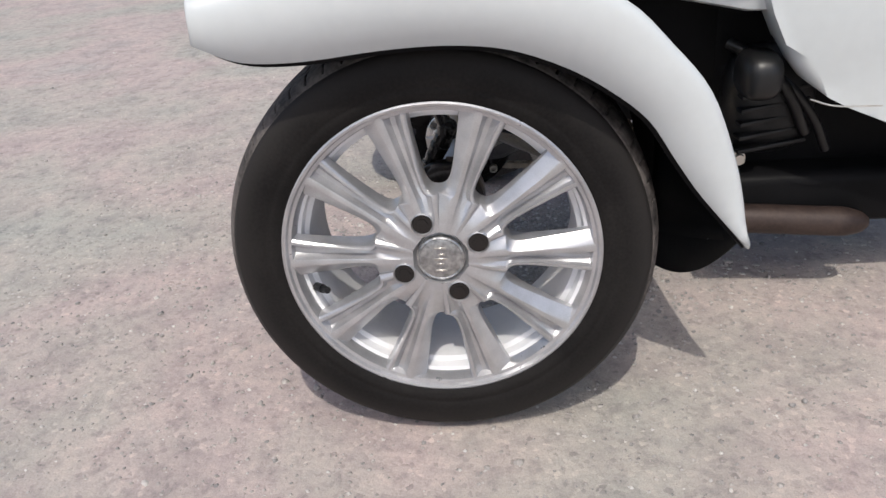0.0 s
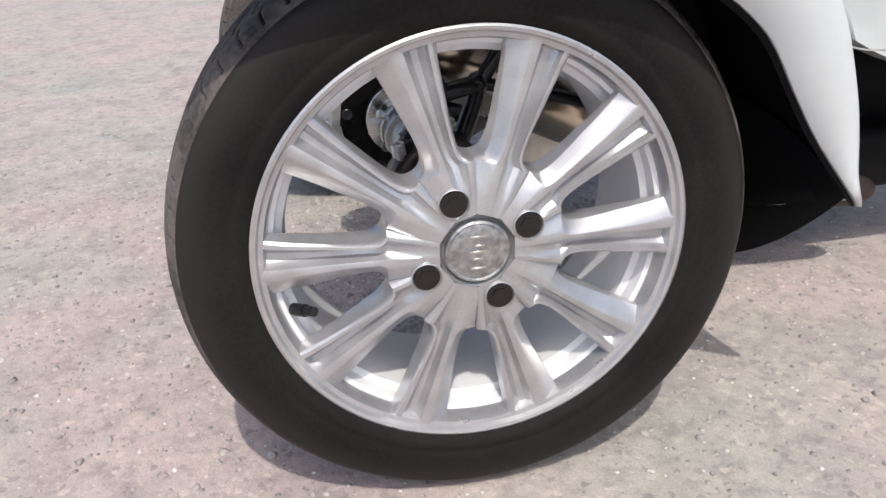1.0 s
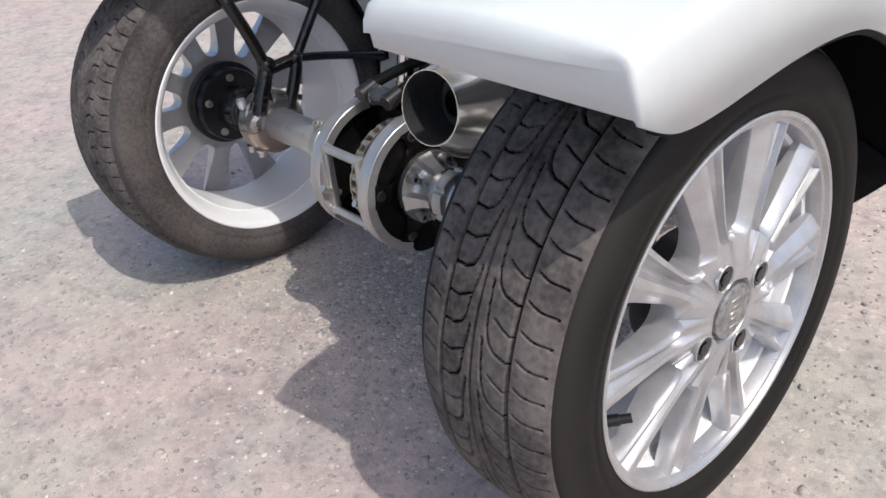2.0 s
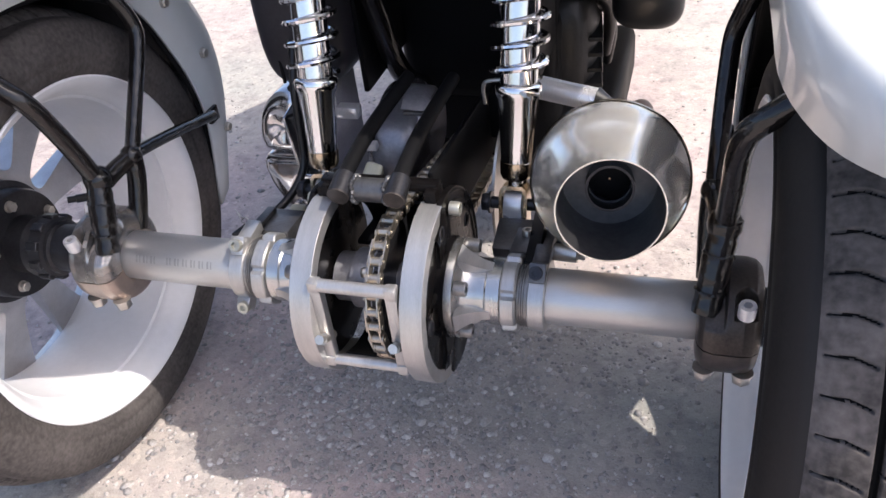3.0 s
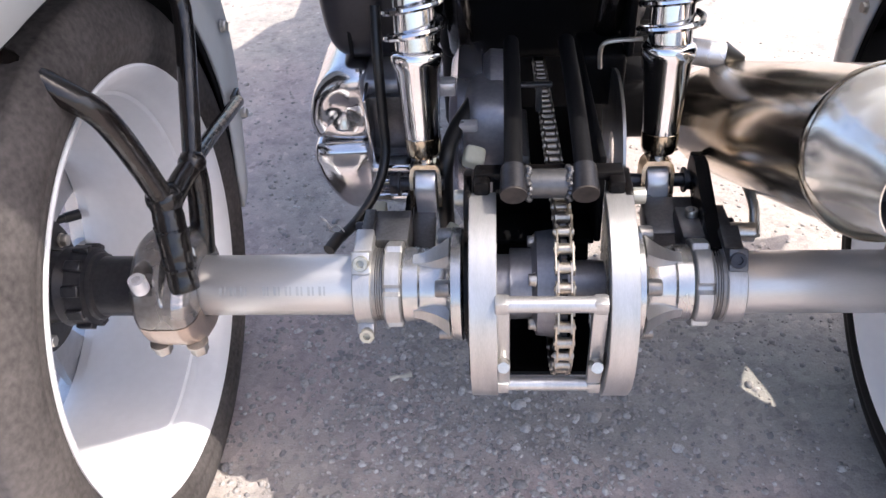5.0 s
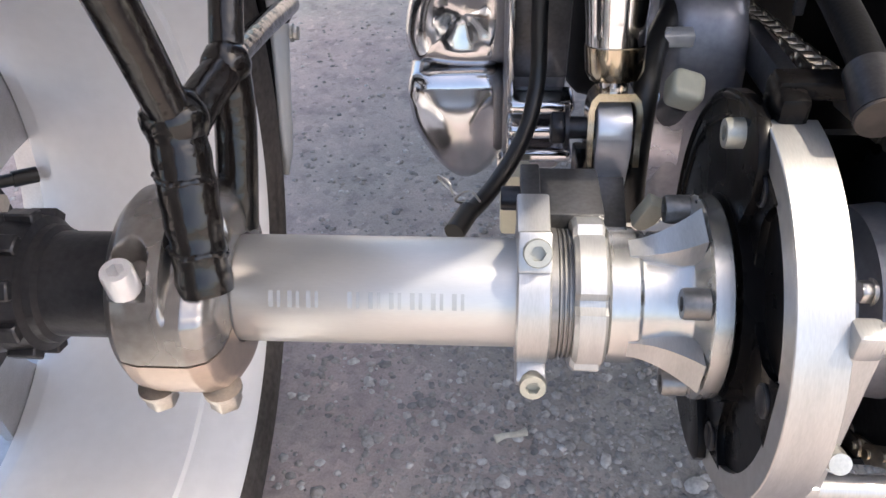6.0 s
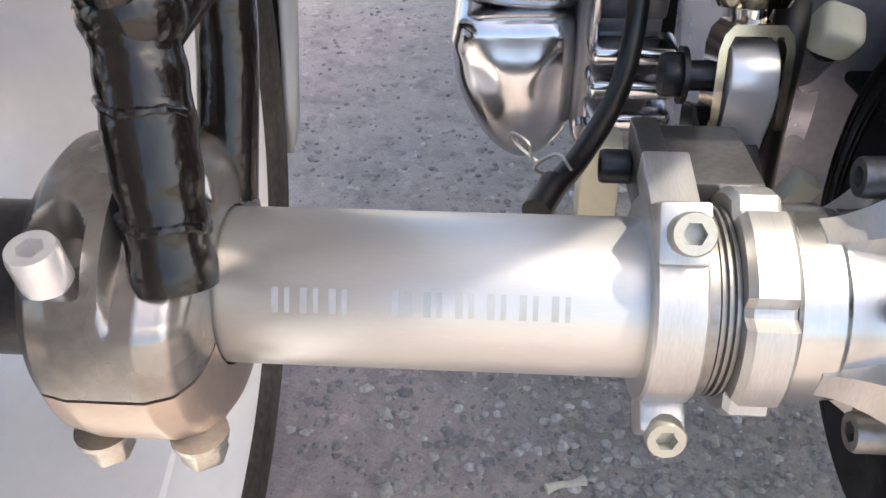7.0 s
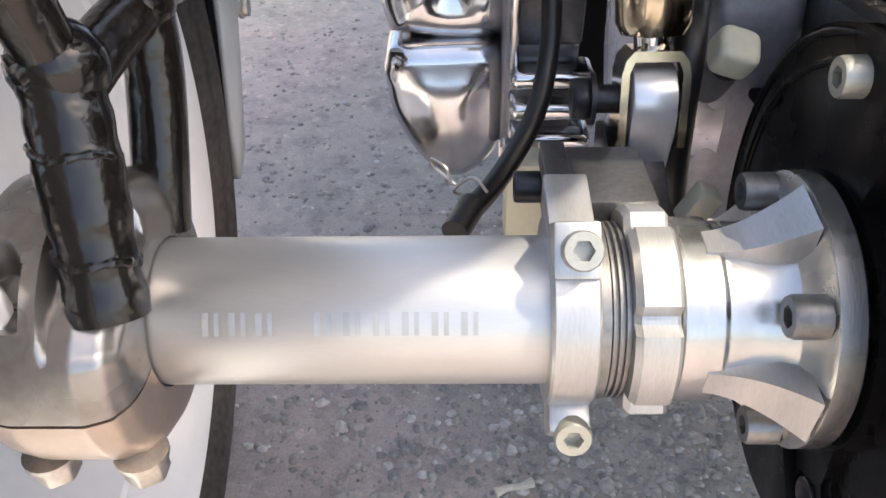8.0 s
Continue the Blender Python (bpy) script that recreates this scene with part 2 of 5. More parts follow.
def box(bm, c, s, rot=(0, 0, 0), bevel=0.0, seg=2):
    m = Matrix.LocRotScale(c, Euler([radians(a) for a in rot]), s)
    v = bmesh.ops.create_cube(bm, size=1, matrix=m)["verts"]
    if bevel:
        es = list({e for q in v for e in q.link_edges})
        bmesh.ops.bevel(bm, geom=es, offset=bevel, segments=seg, affect="EDGES", profile=0.5)
    return v


def lathe(bm, prof, n=64, center=(0, 0, 0), closed=False, a0=0.0, a1=360.0):
    """Revolves (x, r) about the x axis through center."""
    full = abs(a1 - a0) >= 359.9
    steps = n if full else n + 1
    rings = []
    for i in range(steps):
        a = radians(a0 + (a1 - a0) * i / n)
        rings.append([bm.verts.new((center[0] + x, center[1] + r * math.cos(a), center[2] + r * math.sin(a))) for x, r in prof])
    k = len(prof)
    for i in range(n):
        p, q = rings[i], rings[(i + 1) % steps]
        for j in range(k if closed else k - 1):
            bm.faces.new((p[j], p[(j + 1) % k], q[(j + 1) % k], q[j]))
    if not full and closed:
        bm.faces.new(rings[0])
        bm.faces.new(rings[-1])


def smooth_line(pts, per=6):
    pts = [Vector(p) for p in pts]
    if len(pts) < 3:
        return pts
    out = []
    ext = [2 * pts[0] - pts[1]] + pts + [2 * pts[-1] - pts[-2]]
    for i in range(1, len(ext) - 2):
        p0, p1, p2, p3 = ext[i - 1:i + 3]
        for k in range(per):
            t = k / per
            out.append(0.5 * ((2 * p1) + (p2 - p0) * t + (2 * p0 - 5 * p1 + 4 * p2 - p3) * t * t + (3 * p1 - p0 - 3 * p2 + p3) * t ** 3))
    out.append(pts[-1])
    return out


def sweep(bm, pts, r, n=14, per=6, caps=True):
    """A round bar along a smooth line; r may be a function of 0..1."""
    line = smooth_line(pts, per)
    up, rings = None, []
    for i, p in enumerate(line):
        d = (line[min(i + 1, len(line) - 1)] - line[max(i - 1, 0)]).normalized()
        if up is None:
            up = d.orthogonal().normalized()
        up = (up - d * up.dot(d)).normalized()
        side = d.cross(up)
        rad = r(i / (len(line) - 1)) if callable(r) else r
        rings.append([bm.verts.new(p + rad * (math.cos(2 * math.pi * k / n) * up + math.sin(2 * math.pi * k / n) * side)) for k in range(n)])
    for a, b in zip(rings, rings[1:]):
        for k in range(n):
            bm.faces.new((a[k], a[(k + 1) % n], b[(k + 1) % n], b[k]))
    if caps:
        bm.faces.new(rings[0][::-1])
        bm.faces.new(rings[-1])


def prism(bm, outline, axis, lo, hi, bevel=0.0):
    """Extrudes a closed outline of (a, b) along an axis between lo and hi."""
    def at(a, b, c):
        return {"x": (c, a, b), "y": (a, c, b), "z": (a, b, c)}[axis]
    low = [bm.verts.new(at(a, b, lo)) for a, b in outline]
    high = [bm.verts.new(at(a, b, hi)) for a, b in outline]
    fs = [bm.faces.new(low[::-1]), bm.faces.new(high)]
    for i in range(len(outline)):
        j = (i + 1) % len(outline)
        bm.faces.new((low[i], low[j], high[j], high[i]))
    if bevel:
        es = list({e for f in fs for e in f.edges})
        bmesh.ops.bevel(bm, geom=es, offset=bevel, segments=2, affect="EDGES", profile=0.5)


def cap_screw(bm, p, d, r, h, shank=0.0):
    """A socket-head cap screw: knurled head whose seat is at p and which looks along d, with a six-sided socket."""
    m = Matrix.Translation(p) @ turn_to(d)
    n = 24
    hexr = r * 0.55
    prof = [(r, 0), (r, h * 0.86), (r * 0.93, h), (r * 0.7, h)]
    rings = []
    for rr, z in prof:
        rings.append([bm.verts.new(m @ Vector((rr * (1 + (0.02 if k % 2 and z < h * 0.9 else 0)) * math.cos(2 * math.pi * k / n), rr * (1 + (0.02 if k % 2 and z < h * 0.9 else 0)) * math.sin(2 * math.pi * k / n), z))) for k in range(n)])
    for z in (h, h * 0.45):
        ring = []
        for k in range(n):
            a = 2 * math.pi * k / n
            q = (a % (math.pi / 3)) - math.pi / 6
            rr = hexr * math.cos(math.pi / 6) / math.cos(q)
            ring.append(bm.verts.new(m @ Vector((rr * math.cos(a), rr * math.sin(a), z))))
        rings.append(ring)
    for a, b in zip(rings, rings[1:]):
        for k in range(n):
            bm.faces.new((a[k], a[(k + 1) % n], b[(k + 1) % n], b[k]))
    bm.faces.new(rings[-1])
    bm.faces.new(rings[0][::-1])
    if shank:
        cyl(bm, m @ Vector((0, 0, 0.001)), m @ Vector((0, 0, -shank)), r * 0.6, n=12)


def hex_bolt(bm, p, d, r, h):
    m = Matrix.Translation(p) @ turn_to(d)
    v = bmesh.ops.create_cone(bm, cap_ends=True, segments=6, radius1=r, radius2=r, depth=h, matrix=m @ Matrix.Translation((0, 0, h / 2)))["verts"]
    bmesh.ops.bevel(bm, geom=list({e for q in v for e in q.link_edges}), offset=r * 0.1, segments=1, affect="EDGES")
    cyl(bm, m @ Vector((0, 0, -0.001)), m @ Vector((0, 0, 0.0012)), r * 1.15, n=20)


# ---- ground ----
AX = 0.2658  # height of the axle's middle
bm = bmesh.new()
bmesh.ops.create_grid(bm, x_segments=60, y_segments=60, size=400)
tagged(part("ground", bm, GROUND), "sunlit beige packed gravel and worn asphalt ground", "ground", kind="structure")

rng = random.Random(4)
verts, faces = [], []
ICO = [(0, 0, 1), (0.9, 0, 0.35), (0.28, 0.85, 0.35), (-0.73, 0.53, 0.35), (-0.73, -0.53, 0.35), (0.28, -0.85, 0.35), (0.73, 0.53, -0.4), (-0.28, 0.85, -0.4), (-0.9, 0, -0.4), (-0.28, -0.85, -0.4), (0.73, -0.53, -0.4)]
ICOF = [(0, 1, 2), (0, 2, 3), (0, 3, 4), (0, 4, 5), (0, 5, 1), (1, 6, 2), (2, 7, 3), (3, 8, 4), (4, 9, 5), (5, 10, 1), (2, 6, 7), (3, 7, 8), (4, 8, 9), (5, 9, 10), (1, 10, 6)]
for i in range(24000):
    pick = rng.random()
    near, mid = pick < 0.38, pick > 0.62
    x = rng.gauss(-0.05, 0.17) if near else rng.uniform(-0.8, 1.0) if mid else rng.uniform(-2.2, 1.8)
    y = rng.gauss(0.10, 0.20) if near else rng.uniform(-0.9, 0.9) if mid else rng.uniform(-1.6, 2.2)
    s = 0.0010 + (0.0040 if near else 0.0026) * rng.random() ** (3.0 if near else 1.8) + (rng.uniform(0.001, 0.004) if rng.random() < (0.035 if near else 0.05) else 0)
    a, fl = rng.uniform(0, 6.28), rng.uniform(0.4, 0.85)
    sx, sy = s * rng.uniform(0.7, 1.4), s
    o = len(verts)
    for vx, vy, vz in ICO:
        vx, vy, vz = (q + rng.uniform(-0.2, 0.2) for q in (vx, vy, vz))
        verts.append((x + sx * vx * math.cos(a) - sy * vy * math.sin(a), y + sx * vx * math.sin(a) + sy * vy * math.cos(a), s * fl * (vz * 0.9 + 0.15)))
    faces += [tuple(o + k for k in f) for f in ICOF]
me = bpy.data.meshes.new("pebbles")
me.from_pydata(verts, [], faces)
me.polygons.foreach_set("use_smooth", [True] * len(me.polygons))
me.materials.append(PEBBLE)
tagged(new("pebbles", me), "loose grey and beige pebbles strewn over the ground", "pebbles", kind="stuff")

bm = bmesh.new()
sweep(bm, [(-0.171, 0.109, 0.004), (-0.163, 0.112, 0.0050), (-0.154, 0.1135, 0.005), (-0.146, 0.117, 0.0045)], lambda t: 0.0022 + 0.0016 * abs(2 * t - 1) ** 2, n=8)
tagged(part("twig", bm, TWIGM), "short bleached twig lying on the gravel", "twig")

# single stones lying on the sunlit ground
spots = [(-0.277, -0.482), (-0.047, -0.368), (0.016, -0.321), (-0.115, -0.256), (0.056, -0.408), (0.406, 0.56), (0.476, 0.475), (-0.506, -0.463), (-0.341, -0.238), (0.255, -0.508), (0.321, -0.451), (0.544, 0.049 - 0.09), (0.556, 0.23), (-0.094, -0.544), (-0.248, -0.471), (0.204, -0.319), (0.142, -0.413), (0.375, -0.418), (0.572, 0.29), (0.484, 0.456)]
for x, y in spots:
    bm = bmesh.new()
    bmesh.ops.create_icosphere(bm, subdivisions=2, radius=1)
    size = rng.uniform(0.0022, 0.0042)
    shift = Vector((rng.uniform(0, 9), rng.uniform(0, 9), 0))
    for v in bm.verts:
        v.co *= 1 + 0.45 * noise.noise(v.co * 1.1 + shift)
        v.co = Vector((v.co.x * size * 1.25, v.co.y * size, v.co.z * size * 0.75))
    stone = part("stone", bm, STONE, m=Matrix.Translation((x, y, size * 0.45)) @ Matrix.Rotation(rng.uniform(0, 6), 4, "Z"), sharp=70)
    tagged(stone, "small rough grey stone lying on the gravel", "stone", group="loose stones on the ground")

def round_blob(bm, c, size, e=0.5, n=28, rot=(0, 0, 0)):
    """A rounded box: a superellipsoid of exponent e."""
    m = Matrix.LocRotScale(c, Euler([radians(a) for a in rot]), None)
    v = bmesh.ops.create_icosphere(bm, subdivisions=5 if n > 30 else 4, radius=1)["verts"]
    q = 2 / e
    for p in v:
        k = (abs(p.co.x) ** q + abs(p.co.y) ** q + abs(p.co.z) ** q) ** (-1 / q)
        p.co = m @ Vector((p.co.x * k * size[0] / 2, p.co.y * k * size[1] / 2, p.co.z * k * size[2] / 2))


def blob(bm, c, size, rot=(0, 0, 0), bevel=0.3, cuts=3):
    box(bm, c, size, rot, min(size) * bevel, cuts)


def each(name, mat, parent, label, items):
    """One part for every fastener: (maker, arguments)."""
    for maker, *args in items:
        bm = bmesh.new()
        maker(bm, *args)
        part(name, bm, mat, parent, label)


# ---- trike: one vehicle, its assemblies are parts ----
trike = tagged(new("trike"), "white motor trike with silver alloy wheels and open rear axle", "trike")


# wheels
def crown(u):
    """Radius of the tread's surface at u across the tyre."""
    return float(np.interp(u if u > 0 else -u * 1.28, (0.0, 0.03, 0.05, 0.062, 0.072, 0.080, 0.087, 0.0925, 0.0960), (0.2668, 0.2664, 0.2654, 0.2640, 0.2615, 0.2580, 0.2530, 0.2465, 0.2395)))


def groove_lines():
    """Grooves over one repeat of the tread, as (half width, depth, points): u across the tyre, s along it."""
    p = PITCH
    lines = [(0.0022, 0.0075, [(u, -p), (u, 3 * p)]) for u in (-0.0315, 0.0470)]
    lines.append((0.0017, 0.0070, [(0.0060, -p), (0.0060, 3 * p)]))
    for k in (-1, 0, 1, 2):
        o = k * p
        hook = [(0.0158, o), (0.0172, o + 0.022), (0.0190, o + 0.040), (0.0225, o + 0.051), (0.030, o + 0.0585), (0.0470, o + 0.063)]
        lines.append((0.0013, 0.0065, hook))
        lines.append((0.0009, 0.0050, [(0.0262, o + 0.030), (0.034, o + 0.0345), (0.0470, o + 0.0400)]))
        lines.append((0.0013, 0.0065, [(0.0005, o - 0.006), (-0.0040, o + 0.020), (-0.0062, o + 0.038), (-0.0100, o + 0.0465), (-0.018, o + 0.0505), (-0.0315, o + 0.0490)]))
        for h in (0, 1):
            q = o + h * p / 2
            if h:
                lines.append((0.0010, 0.0050, [(-0.0315, q - 0.002), (-0.018, q), (-0.0060, q - 0.006)]))
            lines.append((0.0009, 0.0045, [(0.0535, q + 0.004), (0.064, q + 0.0085), (0.0800, q + 0.0095)]))
            lines.append((0.0009, 0.0045, [(-0.0385, q + 0.010), (-0.050, q + 0.006), (-0.0640, q + 0.007)]))
    return lines


PITCH = 2 * math.pi * 0.2668 / 33


def tread_mesh():
    """The tread as one skin with its grooves cut in, 33 repeats round the tyre."""
    us, ss = np.linspace(-0.0720, 0.0860, 178), np.linspace(0, PITCH, 49)[:-1]
    gu, gs = np.meshgrid(us, ss, indexing="ij")
    depth = np.zeros_like(gu)
    for half, deep, pts in groove_lines():
        near = np.full_like(gu, 1.0)
        for (u0, s0), (u1, s1) in zip(pts, pts[1:]):
            du, ds = u1 - u0, s1 - s0
            t = np.clip(((gu - u0) * du + (gs - s0) * ds) / (du * du + ds * ds), 0, 1)
            near = np.minimum(near, np.hypot(gu - u0 - t * du, gs - s0 - t * ds))
        depth = np.maximum(depth, deep * np.clip((half + 0.0005 - near) / 0.0008, 0, 1))
    base = np.array([crown(u) for u in us])[:, None] - depth
    base[0], base[-1] = base[0] - 0.004, base[-1] - 0.0025
    m, k = len(us), len(ss)
    turns = (np.arange(33)[:, None] * PITCH + ss[None]).ravel() / 0.2668
    rad = np.tile(base, (1, 33))
    co = np.stack([np.repeat(us[:, None], 33 * k, 1), rad * np.cos(turns), rad * np.sin(turns)], -1).reshape(-1, 3)
    n = 33 * k
    i, j = np.meshgrid(np.arange(m - 1), np.arange(n), indexing="ij")
    j1 = (j + 1) % n
    quads = np.stack([i * n + j, i * n + j1, (i + 1) * n + j1, (i + 1) * n + j], -1).reshape(-1, 4)
    me = bpy.data.meshes.new("tread")
    me.from_pydata(co.tolist(), [], quads.tolist())
    me.polygons.foreach_set("use_smooth", [True] * len(me.polygons))
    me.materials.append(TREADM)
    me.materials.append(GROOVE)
    # Faces that lie inside a groove take the darker rubber.
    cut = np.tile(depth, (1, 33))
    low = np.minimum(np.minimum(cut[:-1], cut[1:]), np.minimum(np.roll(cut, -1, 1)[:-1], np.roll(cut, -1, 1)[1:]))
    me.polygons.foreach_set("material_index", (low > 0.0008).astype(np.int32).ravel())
    return me


TREAD = tread_mesh()


def tyre_mesh(parent, rubber, slim):
    half = [(0.0868, 0.1905), (0.0915, 0.1965), (0.0945, 0.203), (0.0960, 0.209), (0.0952, 0.2105), (0.0965, 0.213), (0.0972, 0.222), (0.0965, 0.231), (0.0948, 0.2400), (0.0915, 0.2478), (0.0868, 0.2530), (0.0835, 0.2525), (0.0800, 0.2535)]
    inner = [(-x + slim * 0.0065 * min(1.0, max(0.0, (r - 0.2) / 0.02)) + (0.006 * slim + 0.003) * min(1.0, max(0.0, (r - 0.222) / 0.025)), r) for x, r in half[::-1]]
    prof = half + [(0.04, 0.2570), (0.0, 0.2575), (-0.04, 0.2570)] + inner
    bm = bmesh.new()
    lathe(bm, prof, 120)
    part("tyre", bm, rubber, parent, "black low-profile rubber tyre", sharp=60)
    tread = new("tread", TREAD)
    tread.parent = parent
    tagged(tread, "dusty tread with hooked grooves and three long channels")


SPOKE0 = 71.0


def spoke_mesh(bm):
    """One spoke along +y of the wheel's face, with a groove and a raised rib along it."""
    t18 = math.tan(radians(18))
    def lie(r):
        return float(np.interp(r, (0.0335, 0.050, 0.066, 0.0845, 0.112, 0.150, 0.1868), (0.0928, 0.0926, 0.0915, 0.0899, 0.0886, 0.0877, 0.0866)))

    def deep(r):
        return float(np.interp(r, (0.0335, 0.050, 0.066, 0.0845, 0.112, 0.150, 0.1868), (0.060, 0.056, 0.053, 0.054, 0.060, 0.066, 0.070)))
    rows = [(r, r * t18 + 0.0001, lie(r), deep(r)) for r in (0.0335, 0.050, 0.062, 0.072, 0.0785)]
    rows += [(r, r * t18 - gap, lie(r), deep(r)) for r, gap in ((0.0797, 0.0028), (0.0812, 0.0058), (0.0835, 0.0090), (0.087, 0.0118), (0.092, 0.0142), (0.098, 0.0162), (0.106, 0.0182), (0.118, 0.0206), (0.130, 0.0226), (0.150, 0.0262), (0.168, 0.0290), (0.178, 0.0300), (0.1868, 0.0305))]
    grid = []
    for r, w, u, back in rows:
        g = min(1.0, max(0.0, (r - 0.046) / 0.045))
        h = min(1.0, max(0.0, (r - 0.085) / 0.05))
        c = min(1.0, max(0.0, (r - 0.046) / 0.035))
        cross = [(-1.0, back - u), (-1.0, -0.0060 * c - 0.003 * h), (-0.93, -0.0028 * c), (-0.84, -0.0008 * c), (-0.70, -0.0004 * g), (-0.62, -0.0060 * g), (-0.42, -0.0108 * g), (-0.20, -0.0098 * g), (-0.06, -0.0058 * g), (0.02, -0.0006 * g), (0.10, 0.0), (0.32, 0.0002), (0.42, -0.0008 * c), (0.62, -0.0042 * c), (0.85, -0.0080 * c), (0.97, -0.0102 * c), (1.0, -0.0120 * c), (1.0, back - u)]
        grid.append([bm.verts.new((u + d, r, w * k)) for k, d in cross])
    for a, b in zip(grid, grid[1:]):
        for i in range(len(a) - 1):
            bm.faces.new((a[i], a[i + 1], b[i + 1], b[i]))
        bm.faces.new((a[-1], a[0], b[0], b[-1]))
    bm.faces.new(grid[-1])
    bm.faces.new(grid[0])


def wheel(m, rubber, slim):
    """A ten-spoke alloy wheel about its own x axis, outward face towards +x."""
    root = new("wheel")
    root.parent = trike
    root.matrix_basis = m
    tagged(root, "silver ten-spoke alloy wheel with low-profile tyre")
    tyre_mesh(root, rubber, slim)
    bm = bmesh.new()
    lathe(bm, [(0.0915, 0.1945), (0.0925, 0.1925), (0.0915, 0.1895), (0.0870, 0.1875), (0.0860, 0.1835), (0.0800, 0.1815), (0.0700, 0.1795), (0.0700, 0.1850), (0.0840, 0.1880), (0.0860, 0.1945)], 120, closed=True)
    part("rim_lip", bm, SILVER, root, sharp=30)
    bm = bmesh.new()
    lathe(bm, [(0.0698, 0.1793), (0.0680, 0.1755), (0.0560, 0.1735), (0.0530, 0.1675), (0.02, 0.1640), (-0.03, 0.1660), (-0.0580, 0.1690), (-0.0600, 0.1722), (-0.0660, 0.1730), (-0.0700, 0.1758), (-0.0780, 0.1795), (-0.0850, 0.1830), (-0.0905, 0.1875), (-0.0925, 0.1925), (-0.0915, 0.1945), (-0.0860, 0.1945), (-0.0840, 0.1880), (-0.0700, 0.1850), (-0.03, 0.1720), (0.02, 0.1700), (0.0530, 0.1720), (0.0698, 0.1845)], 120, closed=True)
    part("rim_barrel", bm, BARREL, root, "pale grey bare inner barrel", sharp=30)
    bm = bmesh.new()
    spoke_mesh(bm)
    first = part("spoke", bm, SILVER, root, m=Matrix.Rotation(radians(SPOKE0), 4, "X"), sharp=24)
    for i in range(1, 10):
        shared("spoke", first, root, Matrix.Rotation(radians(SPOKE0 + 36 * i), 4, "X"))
    # hub: webbed between the spokes, with four recessed nut wells
    bm = bmesh.new()
    n, wells = 120, [radians(112.7 + 90 * i) for i in range(4)]
    prof_r = [0.0, 0.024, 0.0300, 0.0340, 0.0345, 0.080]
    prof_u = [0.086, 0.086, 0.0862, 0.0930, 0.0880, 0.0600]
    rings = []
    for r, u in zip(prof_r, prof_u):
        ring = []
        for k in range(n):
            a = 2 * math.pi * k / n
            rr = r
            ring.append(bm.verts.new((u, rr * math.cos(a), rr * math.sin(a))))
        rings.append(ring)
    for p, q in zip(rings, rings[1:]):
        for k in range(n):
            bm.faces.new((p[k], p[(k + 1) % n], q[(k + 1) % n], q[k]))
    part("hub", bm, SILVER, root, sharp=35)
    bm = bmesh.new()
    lathe(bm, [(0.086, 0.0295), (0.0935, 0.0290), (0.0948, 0.0270), (0.0940, 0.0255), (0.0948, 0.0235), (0.0958, 0.010), (0.0960, 0.0004)], 48)
    part("centre_cap", bm, EMBLEM, root, "silver centre cap with a worn embossed emblem")
    bm = bmesh.new()
    for y, z, w, h in ((0.0, 0.0005, 0.016, 0.0030), (0.001, 0.0065, 0.009, 0.0022), (-0.001, -0.0060, 0.009, 0.0022), (0.0, 0.0150, 0.014, 0.0020), (0.0, -0.0150, 0.014, 0.0020)):
        box(bm, (0.0956, y, z), (0.0016, w, h), bevel=0.0004, seg=1)
    part("emblem", bm, STEEL, root)
    well = bmesh.new()
    lathe(well, [(0.0905, 0.0138), (0.0940, 0.0142), (0.0945, 0.0133), (0.0930, 0.0125), (0.0850, 0.0120)], 28, closed=True)
    nut = bmesh.new()
    v = bmesh.ops.create_cone(nut, cap_ends=True, segments=6, radius1=0.0098, radius2=0.0092, depth=0.016, matrix=Matrix.Translation((0.0865, 0, 0)) @ Matrix.Rotation(radians(90), 4, "Y"))["verts"]
    bmesh.ops.bevel(nut, geom=list({e for q in v for e in q.link_edges}), offset=0.0014, segments=2, affect="EDGES")
    lathe(nut, [(0.0880, 0.0124), (0.0930, 0.0120), (0.0934, 0.0)], 28)
    firstw = firstn = None
    for a in wells:
        at = Matrix.Translation((0, 0.05 * math.cos(a), 0.05 * math.sin(a)))
        if firstw is None:
            firstw = part("nut_well", well, SILVER, root, m=at)
            firstn = part("lug_nut", nut, BLACK, root, "black capped lug nut", m=at)
        else:
            shared("nut_well", firstw, root, at)
            shared("lug_nut", firstn, root, at)
    bm = bmesh.new()
    a = radians(196)
    p, q = Vector((0.066, 0.171 * math.cos(a), 0.171 * math.sin(a))), Vector((0.086, 0.152 * math.cos(a), 0.152 * math.sin(a)))
    cyl(bm, p, p.lerp(q, 0.6), 0.0058, n=12)
    cyl(bm, p.lerp(q, 0.55), q, 0.0046, n=12)
    part("valve_stem", bm, HOSE, root, "black rubber valve stem")
    # brake disc and hub carrier behind the spokes
    bm = bmesh.new()
    lathe(bm, [(0.018, 0.030), (0.018, 0.062), (0.022, 0.064), (0.040, 0.064), (0.042, 0.072), (0.058, 0.072), (0.060, 0.030)], 64, closed=True)
    lathe(bm, [(-0.03, 0.0), (-0.03, 0.030), (0.018, 0.034), (0.02, 0.0)], 48)
    part("hub_carrier", bm, GREASE, root, "dark greasy hub carrier")
    each("hub_bolt", STEEL, root, "", [(hex_bolt, (0.018, 0.05 * math.cos(radians(20 + 72 * i)), 0.05 * math.sin(radians(20 + 72 * i))), (-1, 0, 0), 0.006, 0.007) for i in range(5)])
    return root


wheel(Matrix.Translation((0.430, 0, AX)), RUBBER, 1.0)
